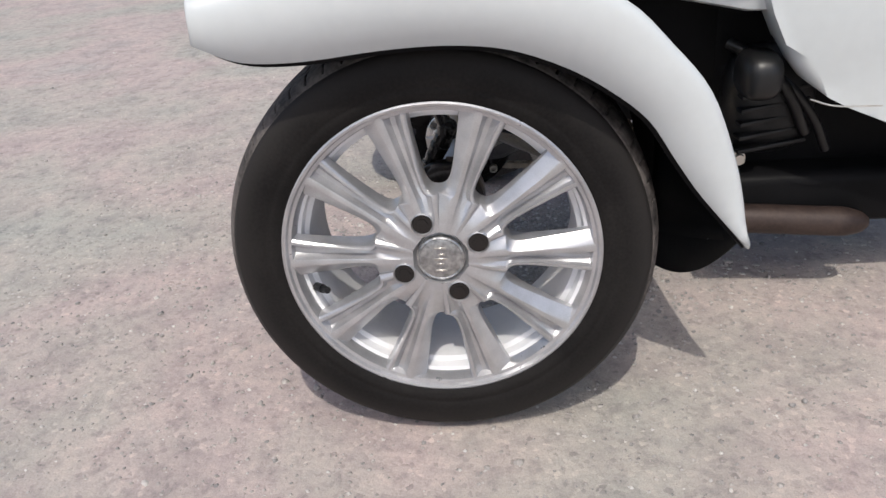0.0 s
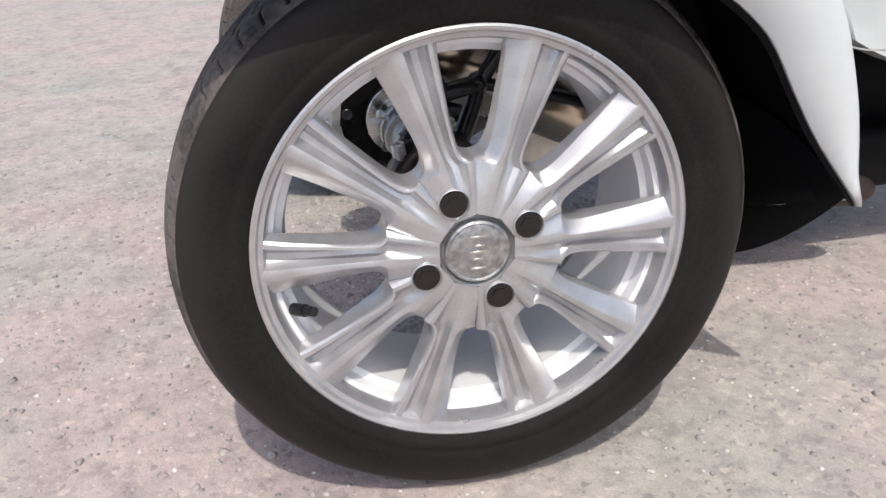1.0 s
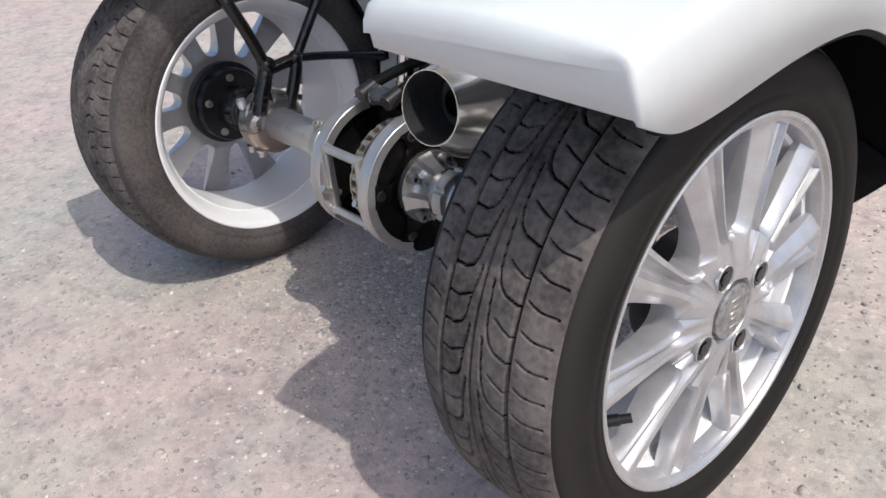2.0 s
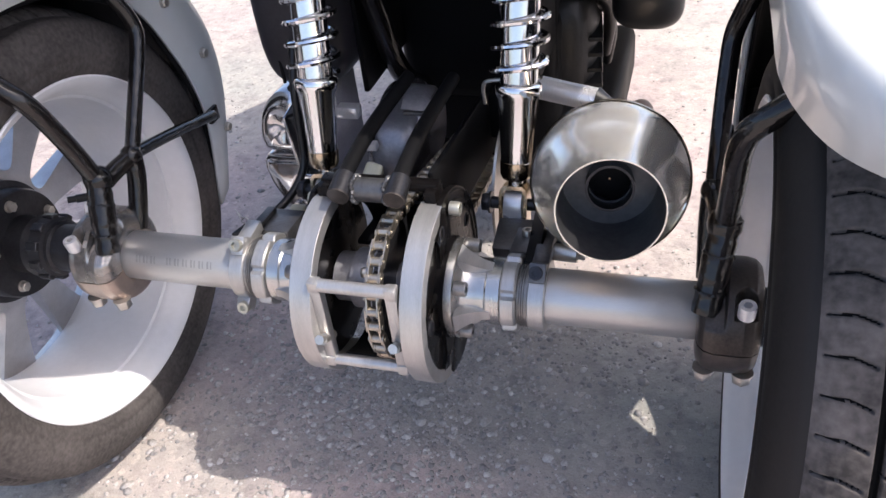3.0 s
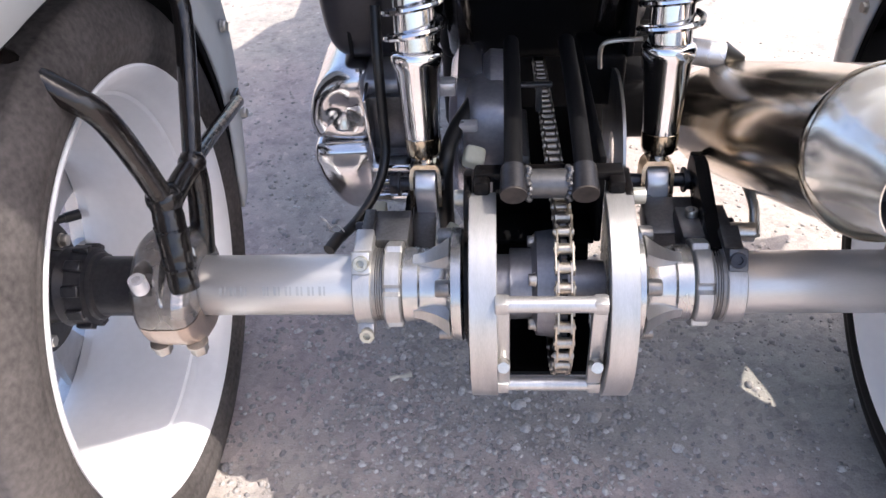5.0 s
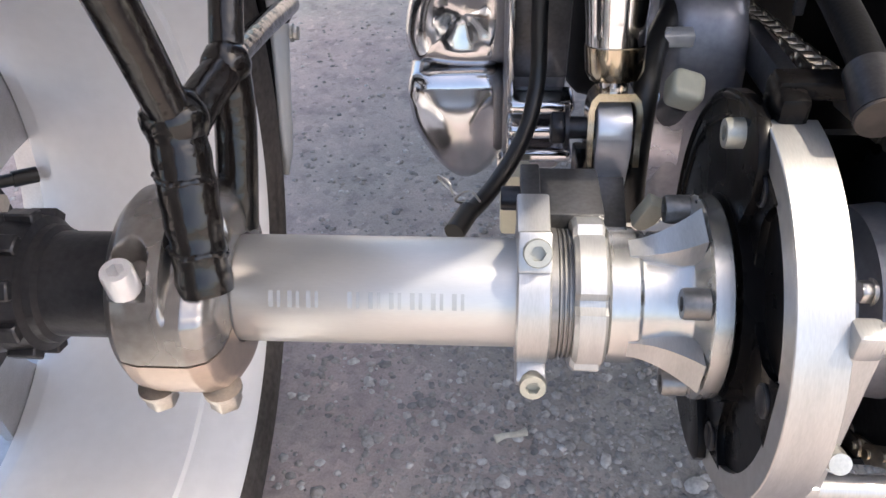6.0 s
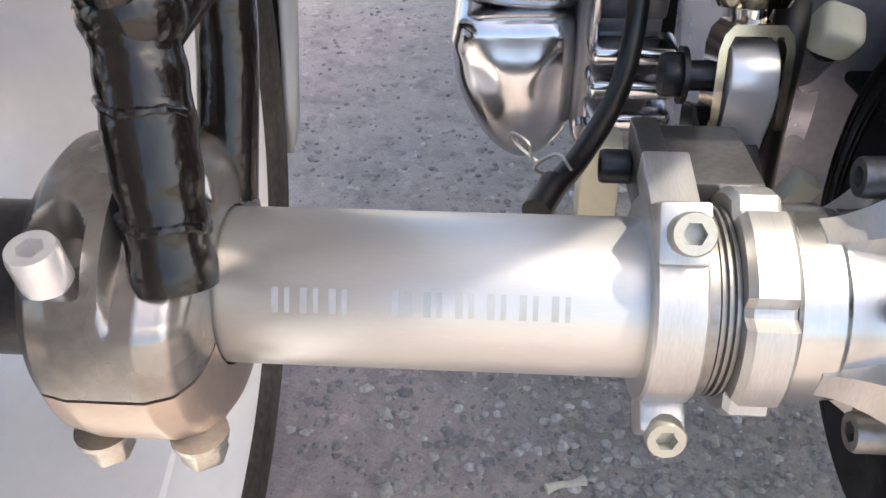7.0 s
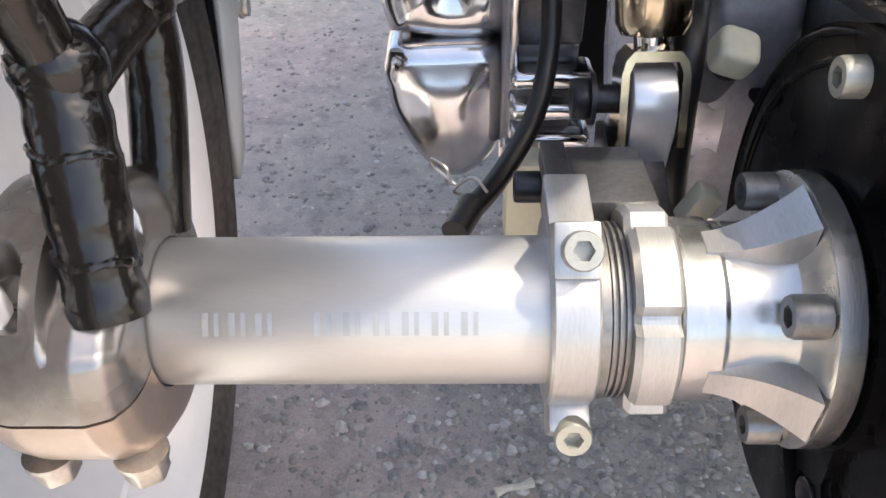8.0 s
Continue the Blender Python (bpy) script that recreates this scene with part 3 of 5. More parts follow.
wheel(Matrix.Translation((-0.4315, 0, AX)) @ Matrix.Rotation(radians(180.5), 4, "Z"), DUSTY, 0.0)

# fenders: white shell over each wheel with a squared rear end and a long front tip
F_U = [(-0.230, 0.592), (-0.19, 0.596), (-0.12, 0.603), (-0.04, 0.608), (0.05, 0.606), (0.13, 0.592), (0.208, 0.563), (0.26, 0.513), (0.303, 0.461), (0.332, 0.391), (0.349, 0.335), (0.361, 0.279)]
F_L = [(-0.230, 0.547), (-0.185, 0.5270), (-0.12, 0.5235), (-0.04, 0.53), (0.03, 0.531), (0.09, 0.523), (0.147, 0.501), (0.193, 0.473), (0.235, 0.437), (0.267, 0.388), (0.30, 0.34), (0.357, 0.272)]
F_V = [(-0.230, 0.610), (-0.19, 0.611), (-0.12, 0.607), (-0.04, 0.61), (0.05, 0.602), (0.12, 0.58), (0.19, 0.545), (0.24, 0.505), (0.28, 0.455), (0.312, 0.395), (0.317, 0.315), (0.285, 0.20)]
F_W = [(-0.230, 0.574), (-0.19, 0.562), (-0.12, 0.55), (-0.04, 0.55), (0.04, 0.545), (0.10, 0.53), (0.15, 0.515), (0.19, 0.488), (0.225, 0.45), (0.252, 0.39), (0.268, 0.305), (0.255, 0.195)]

F_VL = F_V[:7] + [(0.250, 0.508), (0.280, 0.458), (0.306, 0.398), (0.306, 0.318), (0.258, 0.195)]
F_WL = F_W[:5] + [(0.095, 0.525), (0.140, 0.502), (0.178, 0.468), (0.208, 0.418), (0.234, 0.36), (0.245, 0.29), (0.222, 0.180)]


def curve2(pts, f):
    line = smooth_line([(0, y, z) for y, z in pts], 8)
    i = min(int(f * (len(line) - 1)), len(line) - 2)
    return line[i].lerp(line[i + 1], f * (len(line) - 1) - i)


def fender_section(f, s, inset=0.0):
    rear = max(0.0, 1 - f / 0.22)
    xi = 0.325 + 0.040 * rear ** 1.5 + (0.010 * max(0.0, (f - 0.6) / 0.4) if s < 0 else 0)
    xo = 0.578 - 0.009 * min(1.0, f / 0.2) - 0.026 * max(0.0, (f - 0.4) / 0.6) ** 1.6
    u, l, v, w = (curve2(c, f) for c in ((F_U, F_L, F_V, F_W) if s > 0 else (F_U, F_L, F_VL, F_WL)))
    corner = [(xi, w), (xi, v), ((xi + xo) / 2, (u + v) / 2 + Vector((0, 0.001, 0.006 - 0.010 * max(0.0, (f - 0.8) / 0.2) ** 1.5))), (xo - 0.006, u), (xo, l)]
    pts = [Vector((x, p.y - 0.034 * rear * (xo - x) / 0.22, p.z)) for x, p in corner]
    out = [pts[0]]
    for i in (1, 2, 3):
        a, b, c = pts[i - 1], pts[i], pts[i + 1]
        cut = 0.016 if i == 1 else 0.05 if i == 2 else 0.014
        p, q = b + (a - b).normalized() * min(cut, (a - b).length * 0.45), b + (c - b).normalized() * min(cut, (c - b).length * 0.45)
        out += [(1 - t) ** 2 * p + 2 * t * (1 - t) * b + t * t * q for t in (0, 0.25, 0.5, 0.75, 1)]
    out.append(pts[-1])
    if inset:
        mid = sum(out, Vector()) / len(out)
        centre = Vector((0.45, 0.0, AX))
        out = [p + (Vector((0.455, p.y, p.z)) - p) * 0.045 + (centre - p).normalized() * inset * 0 + Vector((0, (centre.y - p.y), (centre.z - p.z))).normalized() * inset for p in out]
    return [Vector((s * p.x, p.y, p.z)) for p in out]


def fender(s):
    root = new("fender")
    root.parent = trike
    tagged(root, "glossy white arched rear fender")
    n = 44
    for name, inset, mat in (("shell", 0.0, WHITE), ("liner", 0.0055, DARK)):
        bm = bmesh.new()
        f0 = 0.0 if not inset else 0.03
        rows = [[bm.verts.new(p) for p in fender_section(f0 + (1 - f0) * i / n, s, inset)] for i in range(n + 1)]
        for a, b in zip(rows, rows[1:]):
            for k in range(len(a) - 1):
                bm.faces.new((a[k], a[k + 1], b[k + 1], b[k]))
        if not inset:
            # rear face, well rounded to the top and crisp to the sides
            first = rows[0]
            last = first
            for a in (30, 60, 90):
                back = []
                for v in first:
                    high = min(1.0, max(0.0, (v.co.z - 0.588) / 0.012)) * min(1.0, max(0.0, (0.572 - abs(v.co.x)) / 0.02))
                    r = 0.0045 + 0.0125 * high
                    d = Vector((s * 0.465 - v.co.x, 0, 0.572 - v.co.z))
                    inward = r * (1 - math.cos(radians(a)))
                    back.append(bm.verts.new(v.co + Vector((math.copysign(min(abs(d.x), inward), d.x) * (1 - high), -(0.0035 + 0.006 * high) * math.sin(radians(a)), math.copysign(min(abs(d.z), inward), d.z)))))
                for k in range(len(back) - 1):
                    bm.faces.new((last[k], back[k], back[k + 1], last[k + 1]))
                last = back
            bm.faces.new(back)
        ob = part(name, bm, mat, root, sharp=42)
        mod = ob.modifiers.new("thickness", "SOLIDIFY")
        mod.thickness, mod.offset = (0.005 if not inset else 0.003), -1 if s > 0 else -1
    # black mud flap closing the front of the arch
    bm = bmesh.new()
    top, low = [], []
    for i in range(17):
        f = i / 16
        x = (0.332 if s > 0 else 0.352) + (0.198 if s > 0 else 0.178) * f
        zb = (0.150 if s > 0 else 0.196) + (0.130 if s > 0 else 0.084) * f ** 1.9
        yy = (0.286 + 0.066 * f ** 0.8) if s > 0 else (0.256 + 0.096 * f ** 0.6)
        top.append([bm.verts.new((s * x, yy - 0.012 * f, 0.345 - 0.055 * f ** 3)), bm.verts.new((s * x, yy - 0.002 * f, (0.345 - 0.055 * f ** 3 + zb) / 2)), bm.verts.new((s * x, yy, zb))])
    for a, b in zip(top, top[1:]):
        for k in range(2):
            bm.faces.new((a[k], a[k + 1], b[k + 1], b[k]))
    flap = part("mud_flap", bm, DARK, root, "black rubber mud flap", sharp=60)
    mod = flap.modifiers.new("thickness", "SOLIDIFY")
    mod.thickness = 0.003
    # fixing screws on the inner skirt
    bm = bmesh.new()
    hex_bolt(bm, (s * 0.325, 0.218, 0.470), (-s, 0, 0), 0.006, 0.005)
    first = part("fixing_bolt", bm, STEEL, root)
    for y, z in ((0.265, 0.386), (0.279, 0.272), (0.10, 0.550)):
        shared("fixing_bolt", first, root, Matrix.Translation((s * (0.006 if s < 0 and z < 0.3 else 0), y - 0.218, z - 0.470)))


fender(1)
fender(-1)


# axle: tubes, clamps, lock rings and bell flanges, knuckles and fender brackets on either side
def side(s):
    def X(x):
        return s * x
    axle = new("axle_shaft")
    axle.parent = trike
    tagged(axle, "brushed aluminium axle tube with clamp, lock ring and bell flange")
    bm = bmesh.new()
    lathe(bm, [(X(x), r) for x, r in ((0.303, 0.0), (0.303, 0.0262), (0.3022, 0.0268), (0.160, 0.0268), (0.160, 0.0))], 72, (0, 0, AX))
    part("tube", bm, BRUSHED, axle, "brushed aluminium axle tube")
    bm = bmesh.new()
    prof = [(0.150, 0.022), (0.150, 0.0322), (0.1442, 0.0322), (0.1440, 0.0300)]
    x = 0.1436
    while x > 0.1335:
        prof += [(x, 0.0318), (x - 0.0009, 0.0318), (x - 0.0013, 0.0303), (x - 0.0019, 0.0303)]
        x -= 0.0022
    prof += [(0.132, 0.0303), (0.120, 0.0303), (0.120, 0.022)]
    lathe(bm, [(X(a), r) for a, r in prof], 64, (0, 0, AX))
    part("threaded_sleeve", bm, THREAD, axle, "dark fine-threaded sleeve")
    # lock ring with spanner notches
    bm = bmesh.new()
    n = 72
    outer = []
    for k in range(n):
        a = 2 * math.pi * (k + 0.5) / n
        notch = (math.degrees(a) - 140) % 60 < 11
        outer.append((a, 0.0338 if notch else 0.0378))
    rows = []
    for xx, f in ((0.1372, -0.0022), (0.1350, 0), (0.1235, 0), (0.1222, -0.0012)):
        rows.append([bm.verts.new((X(xx), (r + f) * math.cos(a), AX + (r + f) * math.sin(a))) for a, r in outer])
    inner = [[bm.verts.new((X(xx), 0.0295 * math.cos(a), AX + 0.0295 * math.sin(a))) for a, r in outer] for xx in (0.1372, 0.1222)]
    loop = [inner[0]] + rows + [inner[1]]
    for p, q in zip(loop, loop[1:]):
        for k in range(n):
            bm.faces.new((p[k], p[(k + 1) % n], q[(k + 1) % n], q[k]))
    part("lock_ring", bm, ALU, axle, "notched aluminium lock ring", sharp=28)
    # split clamp with ears
    bm = bmesh.new()
    lathe(bm, [(X(a), r) for a, r in ((0.1635, 0.0268), (0.1635, 0.0335), (0.1625, 0.0345), (0.1485, 0.0345), (0.1475, 0.0335), (0.1475, 0.0268))], 64, (0, 0, AX), closed=True)
    if s < 0:
        box(bm, (X(0.1555), -0.026, AX - 0.0285), (0.0150, 0.013, 0.016), (35, 0, 0), 0.002)
    part("clamp", bm, ALU, axle, "machined split clamp")
    bm = bmesh.new()
    box(bm, (X(0.1555), 0.006, AX + 0.0310), (0.0158, 0.046, 0.0125), (8, 0, 0), 0.0012)
    box(bm, (X(0.1555), -0.0060, AX + 0.0315), (0.0156, 0.021, 0.019), (-37, 0, 0), 0.0014)
    part("clamp_ear", bm, ALU if s < 0 else DSTEEL, axle)
    each("clamp_screw", YELLOW_ZINC if s < 0 else GREASE, axle, "socket-head clamp screw", [
        (cap_screw, (X(0.1545), -0.0145, AX + 0.0378), (0, -0.8, 0.6), 0.0066, 0.0065 if s < 0 else 0.003, 0.012)])
    if s < 0:
        each("clamp_screw", YELLOW_ZINC, axle, "socket-head clamp screw", [(cap_screw, (X(0.1545), -0.0316, AX - 0.0289), (0, -0.95, 0.3), 0.0066, 0.0072, 0.016)])
    each("clamp_screw", GREASE, axle, "dark socket-head clamp screw", [(cap_screw, (X(0.1600), 0.062, AX + 0.0120), (s, 0, 0), 0.0066, 0.011, 0.01)])
    # bell flange with four ribs
    bm = bmesh.new()
    bell = [(0.1215, 0.024), (0.1215, 0.0322), (0.1205, 0.0332), (0.1080, 0.0332), (0.1060, 0.0318), (0.0960, 0.0312), (0.0890, 0.0320), (0.0840, 0.0345), (0.0812, 0.0395), (0.0800, 0.0480), (0.0790, 0.0495), (0.0710, 0.0495), (0.0700, 0.0485), (0.0700, 0.024)]
    lathe(bm, [(X(a), r) for a, r in bell], 80, (0, 0, AX), closed=True)
    part("bell_flange", bm, BELL, axle, "ribbed aluminium bell flange", sharp=30)
    bm = bmesh.new()
    top = []
    for i in range(9):
        f = i / 8
        xx, r, w = 0.1120 - 0.0312 * f, 0.0334 + 0.0158 * f ** 1.8, 0.0050 + 0.0055 * f ** 1.3
        top.append([bm.verts.new((X(xx), rr, c * w)) for rr, c in ((0.028, -1), (r, -1), (r, 1), (0.028, 1))])
    for p, q in zip(top, top[1:]):
        for k in range(3):
            bm.faces.new((p[k], p[k + 1], q[k + 1], q[k]))
    bm.faces.new(top[0])
    bm.faces.new(top[-1])
    first = None
    for k in range(4):
        m = Matrix.Translation((0, 0, AX)) @ Matrix.Rotation(radians(187 + 90 * k), 4, "X")
        first = part("flange_rib", bm, ALU, axle, m=m, sharp=30) if first is None else (shared("flange_rib", first, axle, m) and first)
    each("flange_screw", THREAD, axle, "knurled socket-head flange screw", [(cap_screw, (X(0.0805), 0.0420 * math.cos(radians(142 + 90 * k)), AX + 0.0420 * math.sin(radians(142 + 90 * k))), (s, 0, 0), 0.0070, 0.0115) for k in range(4)])
    # drive shaft stub, castellated collar
    bm = bmesh.new()
    prof = [(0.345, 0.0), (0.345, 0.026), (0.366, 0.0270), (0.392, 0.0270), (0.394, 0.0300), (0.398, 0.0305), (0.400, 0.0345), (0.414, 0.036), (0.416, 0.032), (0.424, 0.036), (0.424, 0.0)]
    lathe(bm, [(X(a), r) for a, r in prof], 48, (0, 0, AX))
    part("shaft_collar", bm, GREASE, axle, "dark castellated shaft collar")
    first = None
    for k in range(10):
        a = radians(36 * k)
        m = Matrix.Translation((X(0.4075), 0.0350 * math.cos(a), AX + 0.0350 * math.sin(a))) @ Matrix.Rotation(a, 4, "X")
        if first is None:
            bm = bmesh.new()
            box(bm, (0, 0, 0), (0.015, 0.0075, 0.010), (0, 0, 0), 0.001, 1)
            first = part("tooth", bm, GREASE, axle, m=m)
        else:
            shared("tooth", first, axle, m)

    # knuckle: two halves bolted together
    knuckle = new("knuckle")
    knuckle.parent = trike
    tagged(knuckle, "split cast steel axle clamp carrying the fender bracket")
    prof = [(0.2985, 0.035), (0.300, 0.043), (0.305, 0.0500), (0.313, 0.0530), (0.337, 0.0530), (0.345, 0.0510), (0.350, 0.046), (0.352, 0.038)]
    xs = sorted(set([0.2985 + 0.0535 * k / 52 for k in range(53)]))

    def step(v, lo, hi, soft):
        return min(1.0, max(0.0, (v - lo) / soft)) * min(1.0, max(0.0, (hi - v) / soft))

    def surface(x, deg, upper):
        r = float(np.interp(x, [p[0] for p in prof], [p[1] for p in prof]))
        if upper:
            for d in (deg,):
                r -= min(0.0085, max(0.0, r - 0.037)) * step(x, 0.290, 0.3215, 0.0012) * step(d, 90, 160, 6) * min(1.0, max(0.0, (160 - d) / 30))
                r -= min(0.0130, max(0.0, r - 0.034)) * step(x, 0.3275, 0.3465, 0.0012) * step(d, 112 + 120000 * (x - 0.337) ** 2, 146, 9)
        return r
    for name, a0, a1, mat, lab in (("upper_half", -1.5, 181.5, CAST if s < 0 else DARKCAST, "grey cast upper clamp half"), ("lower_half", 183, 357, COPPER if s < 0 else OILY, "oily brownish lower clamp half")):
        bm = bmesh.new()
        n = 300 if a0 < 0 else 60
        rows = []
        for k in range(n + 1):
            deg = a0 + (a1 - a0) * k / n
            ca, sa = math.cos(radians(deg)), math.sin(radians(deg))
            ring = [(X(x), surface(x, deg, a0 < 0)) for x in xs] + [(X(0.352), 0.0275), (X(0.2985), 0.0275)]
            rows.append([bm.verts.new((x, r * ca, AX + r * sa)) for x, r in ring])
        for p, q in zip(rows, rows[1:]):
            for k in range(len(p)):
                bm.faces.new((p[k], p[(k + 1) % len(p)], q[(k + 1) % len(p)], q[k]))
        bm.faces.new(rows[0])
        bm.faces.new(rows[-1])
        part(name, bm, mat, knuckle, lab, sharp=42)
    each("pinch_screw", PLATE, knuckle, "pale zinc-plated pinch screw", [(cap_screw, (X(0.337), k * 0.0395, AX + 0.0335), (0, k * 0.15, 1), 0.0074, 0.0135, 0.03) for k in (-1,)])
    each("lower_bolt", STEEL, knuckle, "steel hex bolt head under the clamp", [(hex_bolt, (X(xx), y, AX - 0.036), (0, 0, -1), 0.0085, 0.011) for xx in (0.341, 0.308) for y in (-0.036, 0.036)])

    # fender bracket of black welded tubes
    bracket = new("fender_bracket")
    bracket.parent = trike
    tagged(bracket, "black painted welded tube bracket holding the fender")

    def P(x, y, z):
        return (X(x), y, z)
    bm = bmesh.new()
    sweep(bm, [P(0.3050, -0.0300, 0.290), P(0.3085, -0.016, 0.320), P(0.313, 0.001, 0.352), P(0.315, 0.006, 0.366)], lambda t: 0.0126 + 0.0008 * t + 0.0007 * math.sin(31 * t) * math.sin(17 * t), n=24, per=10)
    part("post", bm, BLACK, bracket)
    bm = bmesh.new()
    sweep(bm, [P(0.314, 0.005, 0.356), P(0.315, -0.012, 0.408), P(0.317, -0.034, 0.462), P(0.332, -0.043, 0.487), P(0.372, -0.042, 0.516), P(0.43, -0.04, 0.548)], 0.0098)
    part("rear_strut", bm, BLACK, bracket)
    bm = bmesh.new()
    sweep(bm, [P(0.3055, 0.026, 0.284), P(0.303, 0.048, 0.335), P(0.304, 0.056, 0.364)], 0.0105)
    part("front_post", bm, BLACK, bracket)
    bm = bmesh.new()
    sweep(bm, [P(0.304, 0.052, 0.356), P(0.305, 0.086, 0.402), P(0.307, 0.124, 0.452), P(0.310, 0.135, 0.478), P(0.322, 0.128, 0.515), P(0.331, 0.125, 0.54)], 0.0085)
    part("upper_strut", bm, BLACK, bracket)
    bm = bmesh.new()
    sweep(bm, [P(0.304, 0.050, 0.362), P(0.309, 0.130, 0.343), P(0.318, 0.236, 0.313)], 0.0070)
    box(bm, P(0.322, 0.243, 0.310), (0.006, 0.022, 0.02), (0, 0, 0), 0.002)
    part("front_strut", bm, BLACK, bracket)
    bm = bmesh.new()
    sweep(bm, [P(0.313, 0.004, 0.352), P(0.309, 0.030, 0.357), P(0.304, 0.056, 0.360)], 0.0100)
    part("cross_tube", bm, BLACK, bracket)
    for p, r in ((P(0.3135, 0.005, 0.360), 0.0150), (P(0.304, 0.054, 0.361), 0.0122)):
        bm = bmesh.new()
        bmesh.ops.create_icosphere(bm, subdivisions=3, radius=r, matrix=Matrix.Translation(p))
        for v in bm.verts:
            v.co += (v.co - Vector(p)) * 0.09 * noise.noise(v.co * 260)
        part("weld_bead", bm, BLACK, bracket)
    for c, d, r in ((P(0.3070, -0.022, 0.308), (0.1, 0.42, 0.9), 0.0122), (P(0.3110, -0.007, 0.337), (0.1, 0.42, 0.9), 0.0126)):
        bm = bmesh.new()
        q = Matrix.Translation(c) @ turn_to(d)
        ring = [q @ Vector((r * math.cos(t), r * math.sin(t), 0.0011 * math.sin(3 * t))) for t in [2 * math.pi * k / 36 for k in range(37)]]
        sweep(bm, ring, lambda t: 0.0016 + 0.0003 * math.sin(2 * math.pi * 13 * t), n=8, per=3)
        part("weld_bead", bm, BLACK if c[2] > 0.3 else CAST if s < 0 else DARKCAST, bracket)
    # shock absorber
    shock = new("shock_absorber")
    shock.parent = trike
    tagged(shock, "chrome coil-over rear shock absorber")
    eye, ax = Vector(P(0.108, 0.112, 0.292)), Vector((s * 0.003, 0.032, 0.115)).normalized()

    def at(d):
        return eye + ax * d
    bm = bmesh.new()
    q = turn_to(ax)
    rows = []
    for d, r in ((0.020, 0.001), (0.020, 0.0075), (0.0275, 0.0085), (0.0290, 0.0135), (0.034, 0.0158), (0.060, 0.0168), (0.112, 0.0208), (0.116, 0.0232), (0.124, 0.0238), (0.127, 0.0225), (0.129, 0.0190), (0.50, 0.0190), (0.50, 0.001)):
        rows.append([bm.verts.new(at(d) + q @ Vector((r * math.cos(2 * math.pi * k / 36), r * math.sin(2 * math.pi * k / 36), 0))) for k in range(36)])
    for p0, p1 in zip(rows, rows[1:]):
        for k in range(36):
            bm.faces.new((p0[k], p0[(k + 1) % 36], p1[(k + 1) % 36], p1[k]))
    part("damper_body", bm, CHROME, shock, "polished chrome damper body")
    # Added collar that gives the damper's lower end its golden colour.
    bm = bmesh.new()
    rows = []
    for d, r in ((0.0286, 0.0100), (0.0286, 0.0142), (0.0335, 0.0164), (0.0470, 0.0170), (0.0478, 0.0160)):
        rows.append([bm.verts.new(at(d) + q @ Vector((r * math.cos(2 * math.pi * k / 36), r * math.sin(2 * math.pi * k / 36), 0))) for k in range(36)])
    for p0, p1 in zip(rows, rows[1:]):
        for k in range(36):
            bm.faces.new((p0[k], p0[(k + 1) % 36], p1[(k + 1) % 36], p1[k]))
    part("added_collar", bm, GOLDEN, shock, "added golden collar on the damper's end")
    bm = bmesh.new()
    side_v = ax.orthogonal().normalized()
    other = ax.cross(side_v)
    pts = []
    turns = 18
    for i in range(turns * 20 + 1):
        a = 2 * math.pi * i / 20
        pts.append(at(0.131 + 0.022 * i / 20) + 0.0268 * (math.cos(a) * side_v + math.sin(a) * other))
    sweep(bm, pts, 0.0032, n=8, per=1)
    part("coil_spring", bm, CHROME, shock, "chrome coil spring")
    bm = bmesh.new()
    arch = [(-0.0150, -0.020), (-0.0150, 0.012), (-0.0135, 0.0185), (-0.0100, 0.0225), (0.0100, 0.0225), (0.0135, 0.0185), (0.0150, 0.012), (0.0150, -0.020), (0.0115, -0.020), (0.0115, 0.0130), (0.0095, 0.0180), (-0.0095, 0.0180), (-0.0115, 0.0130), (-0.0115, -0.020)]
    frame_m = Matrix.Translation(eye) @ Matrix.Rotation(radians(-15), 4, "X")
    prism(bm, arch, "y", -0.0115, 0.0115)
    bmesh.ops.transform(bm, matrix=frame_m, verts=bm.verts)
    part("clevis", bm, GOLDEN, shock, "golden clevis")
    bm = bmesh.new()
    strap = [(0.0155 * math.cos(radians(a)), 0.0155 * math.sin(radians(a))) for a in range(0, 181, 12)] + [(-0.0150, -0.012), (-0.0110, -0.034), (0.0110, -0.034), (0.0150, -0.012)]
    prism(bm, strap, "x", -0.0098, 0.0098, 0.0016)
    bmesh.ops.transform(bm, matrix=Matrix.Translation(eye), verts=bm.verts)
    part("bush", bm, PLATE, shock, "pale steel mounting bush")
    bm = bmesh.new()
    cyl(bm, eye + Vector((-0.034, 0, 0)), eye + Vector((0.034 if s > 0 else 0.017, 0, 0)), 0.0065, n=20)
    part("pivot_bolt", bm, GREASE, shock)
    each("pivot_nut", GREASE, shock, "", [(hex_bolt, eye + Vector((k * 0.026, 0, 0)), (k, 0, 0), 0.0105, 0.009) for k in ((-1, 1) if s > 0 else (-1,))])

    # shock mount: dark steel blocks joining clamp and shock
    mount = new("shock_mount")
    mount.parent = trike
    tagged(mount, "dark steel shock mount block bolted to the axle clamp")
    bm = bmesh.new()
    box(bm, P(0.1395, 0.050, AX + 0.0140), (0.040, 0.046, 0.024), (-4, 0, 0), 0.0014)
    box(bm, P(0.1560, 0.045, AX + 0.0270), (0.010, 0.046, 0.010), (-4, 0, 0), 0.001)
    part("block", bm, DSTEEL, mount, sharp=25)
    bm = bmesh.new()
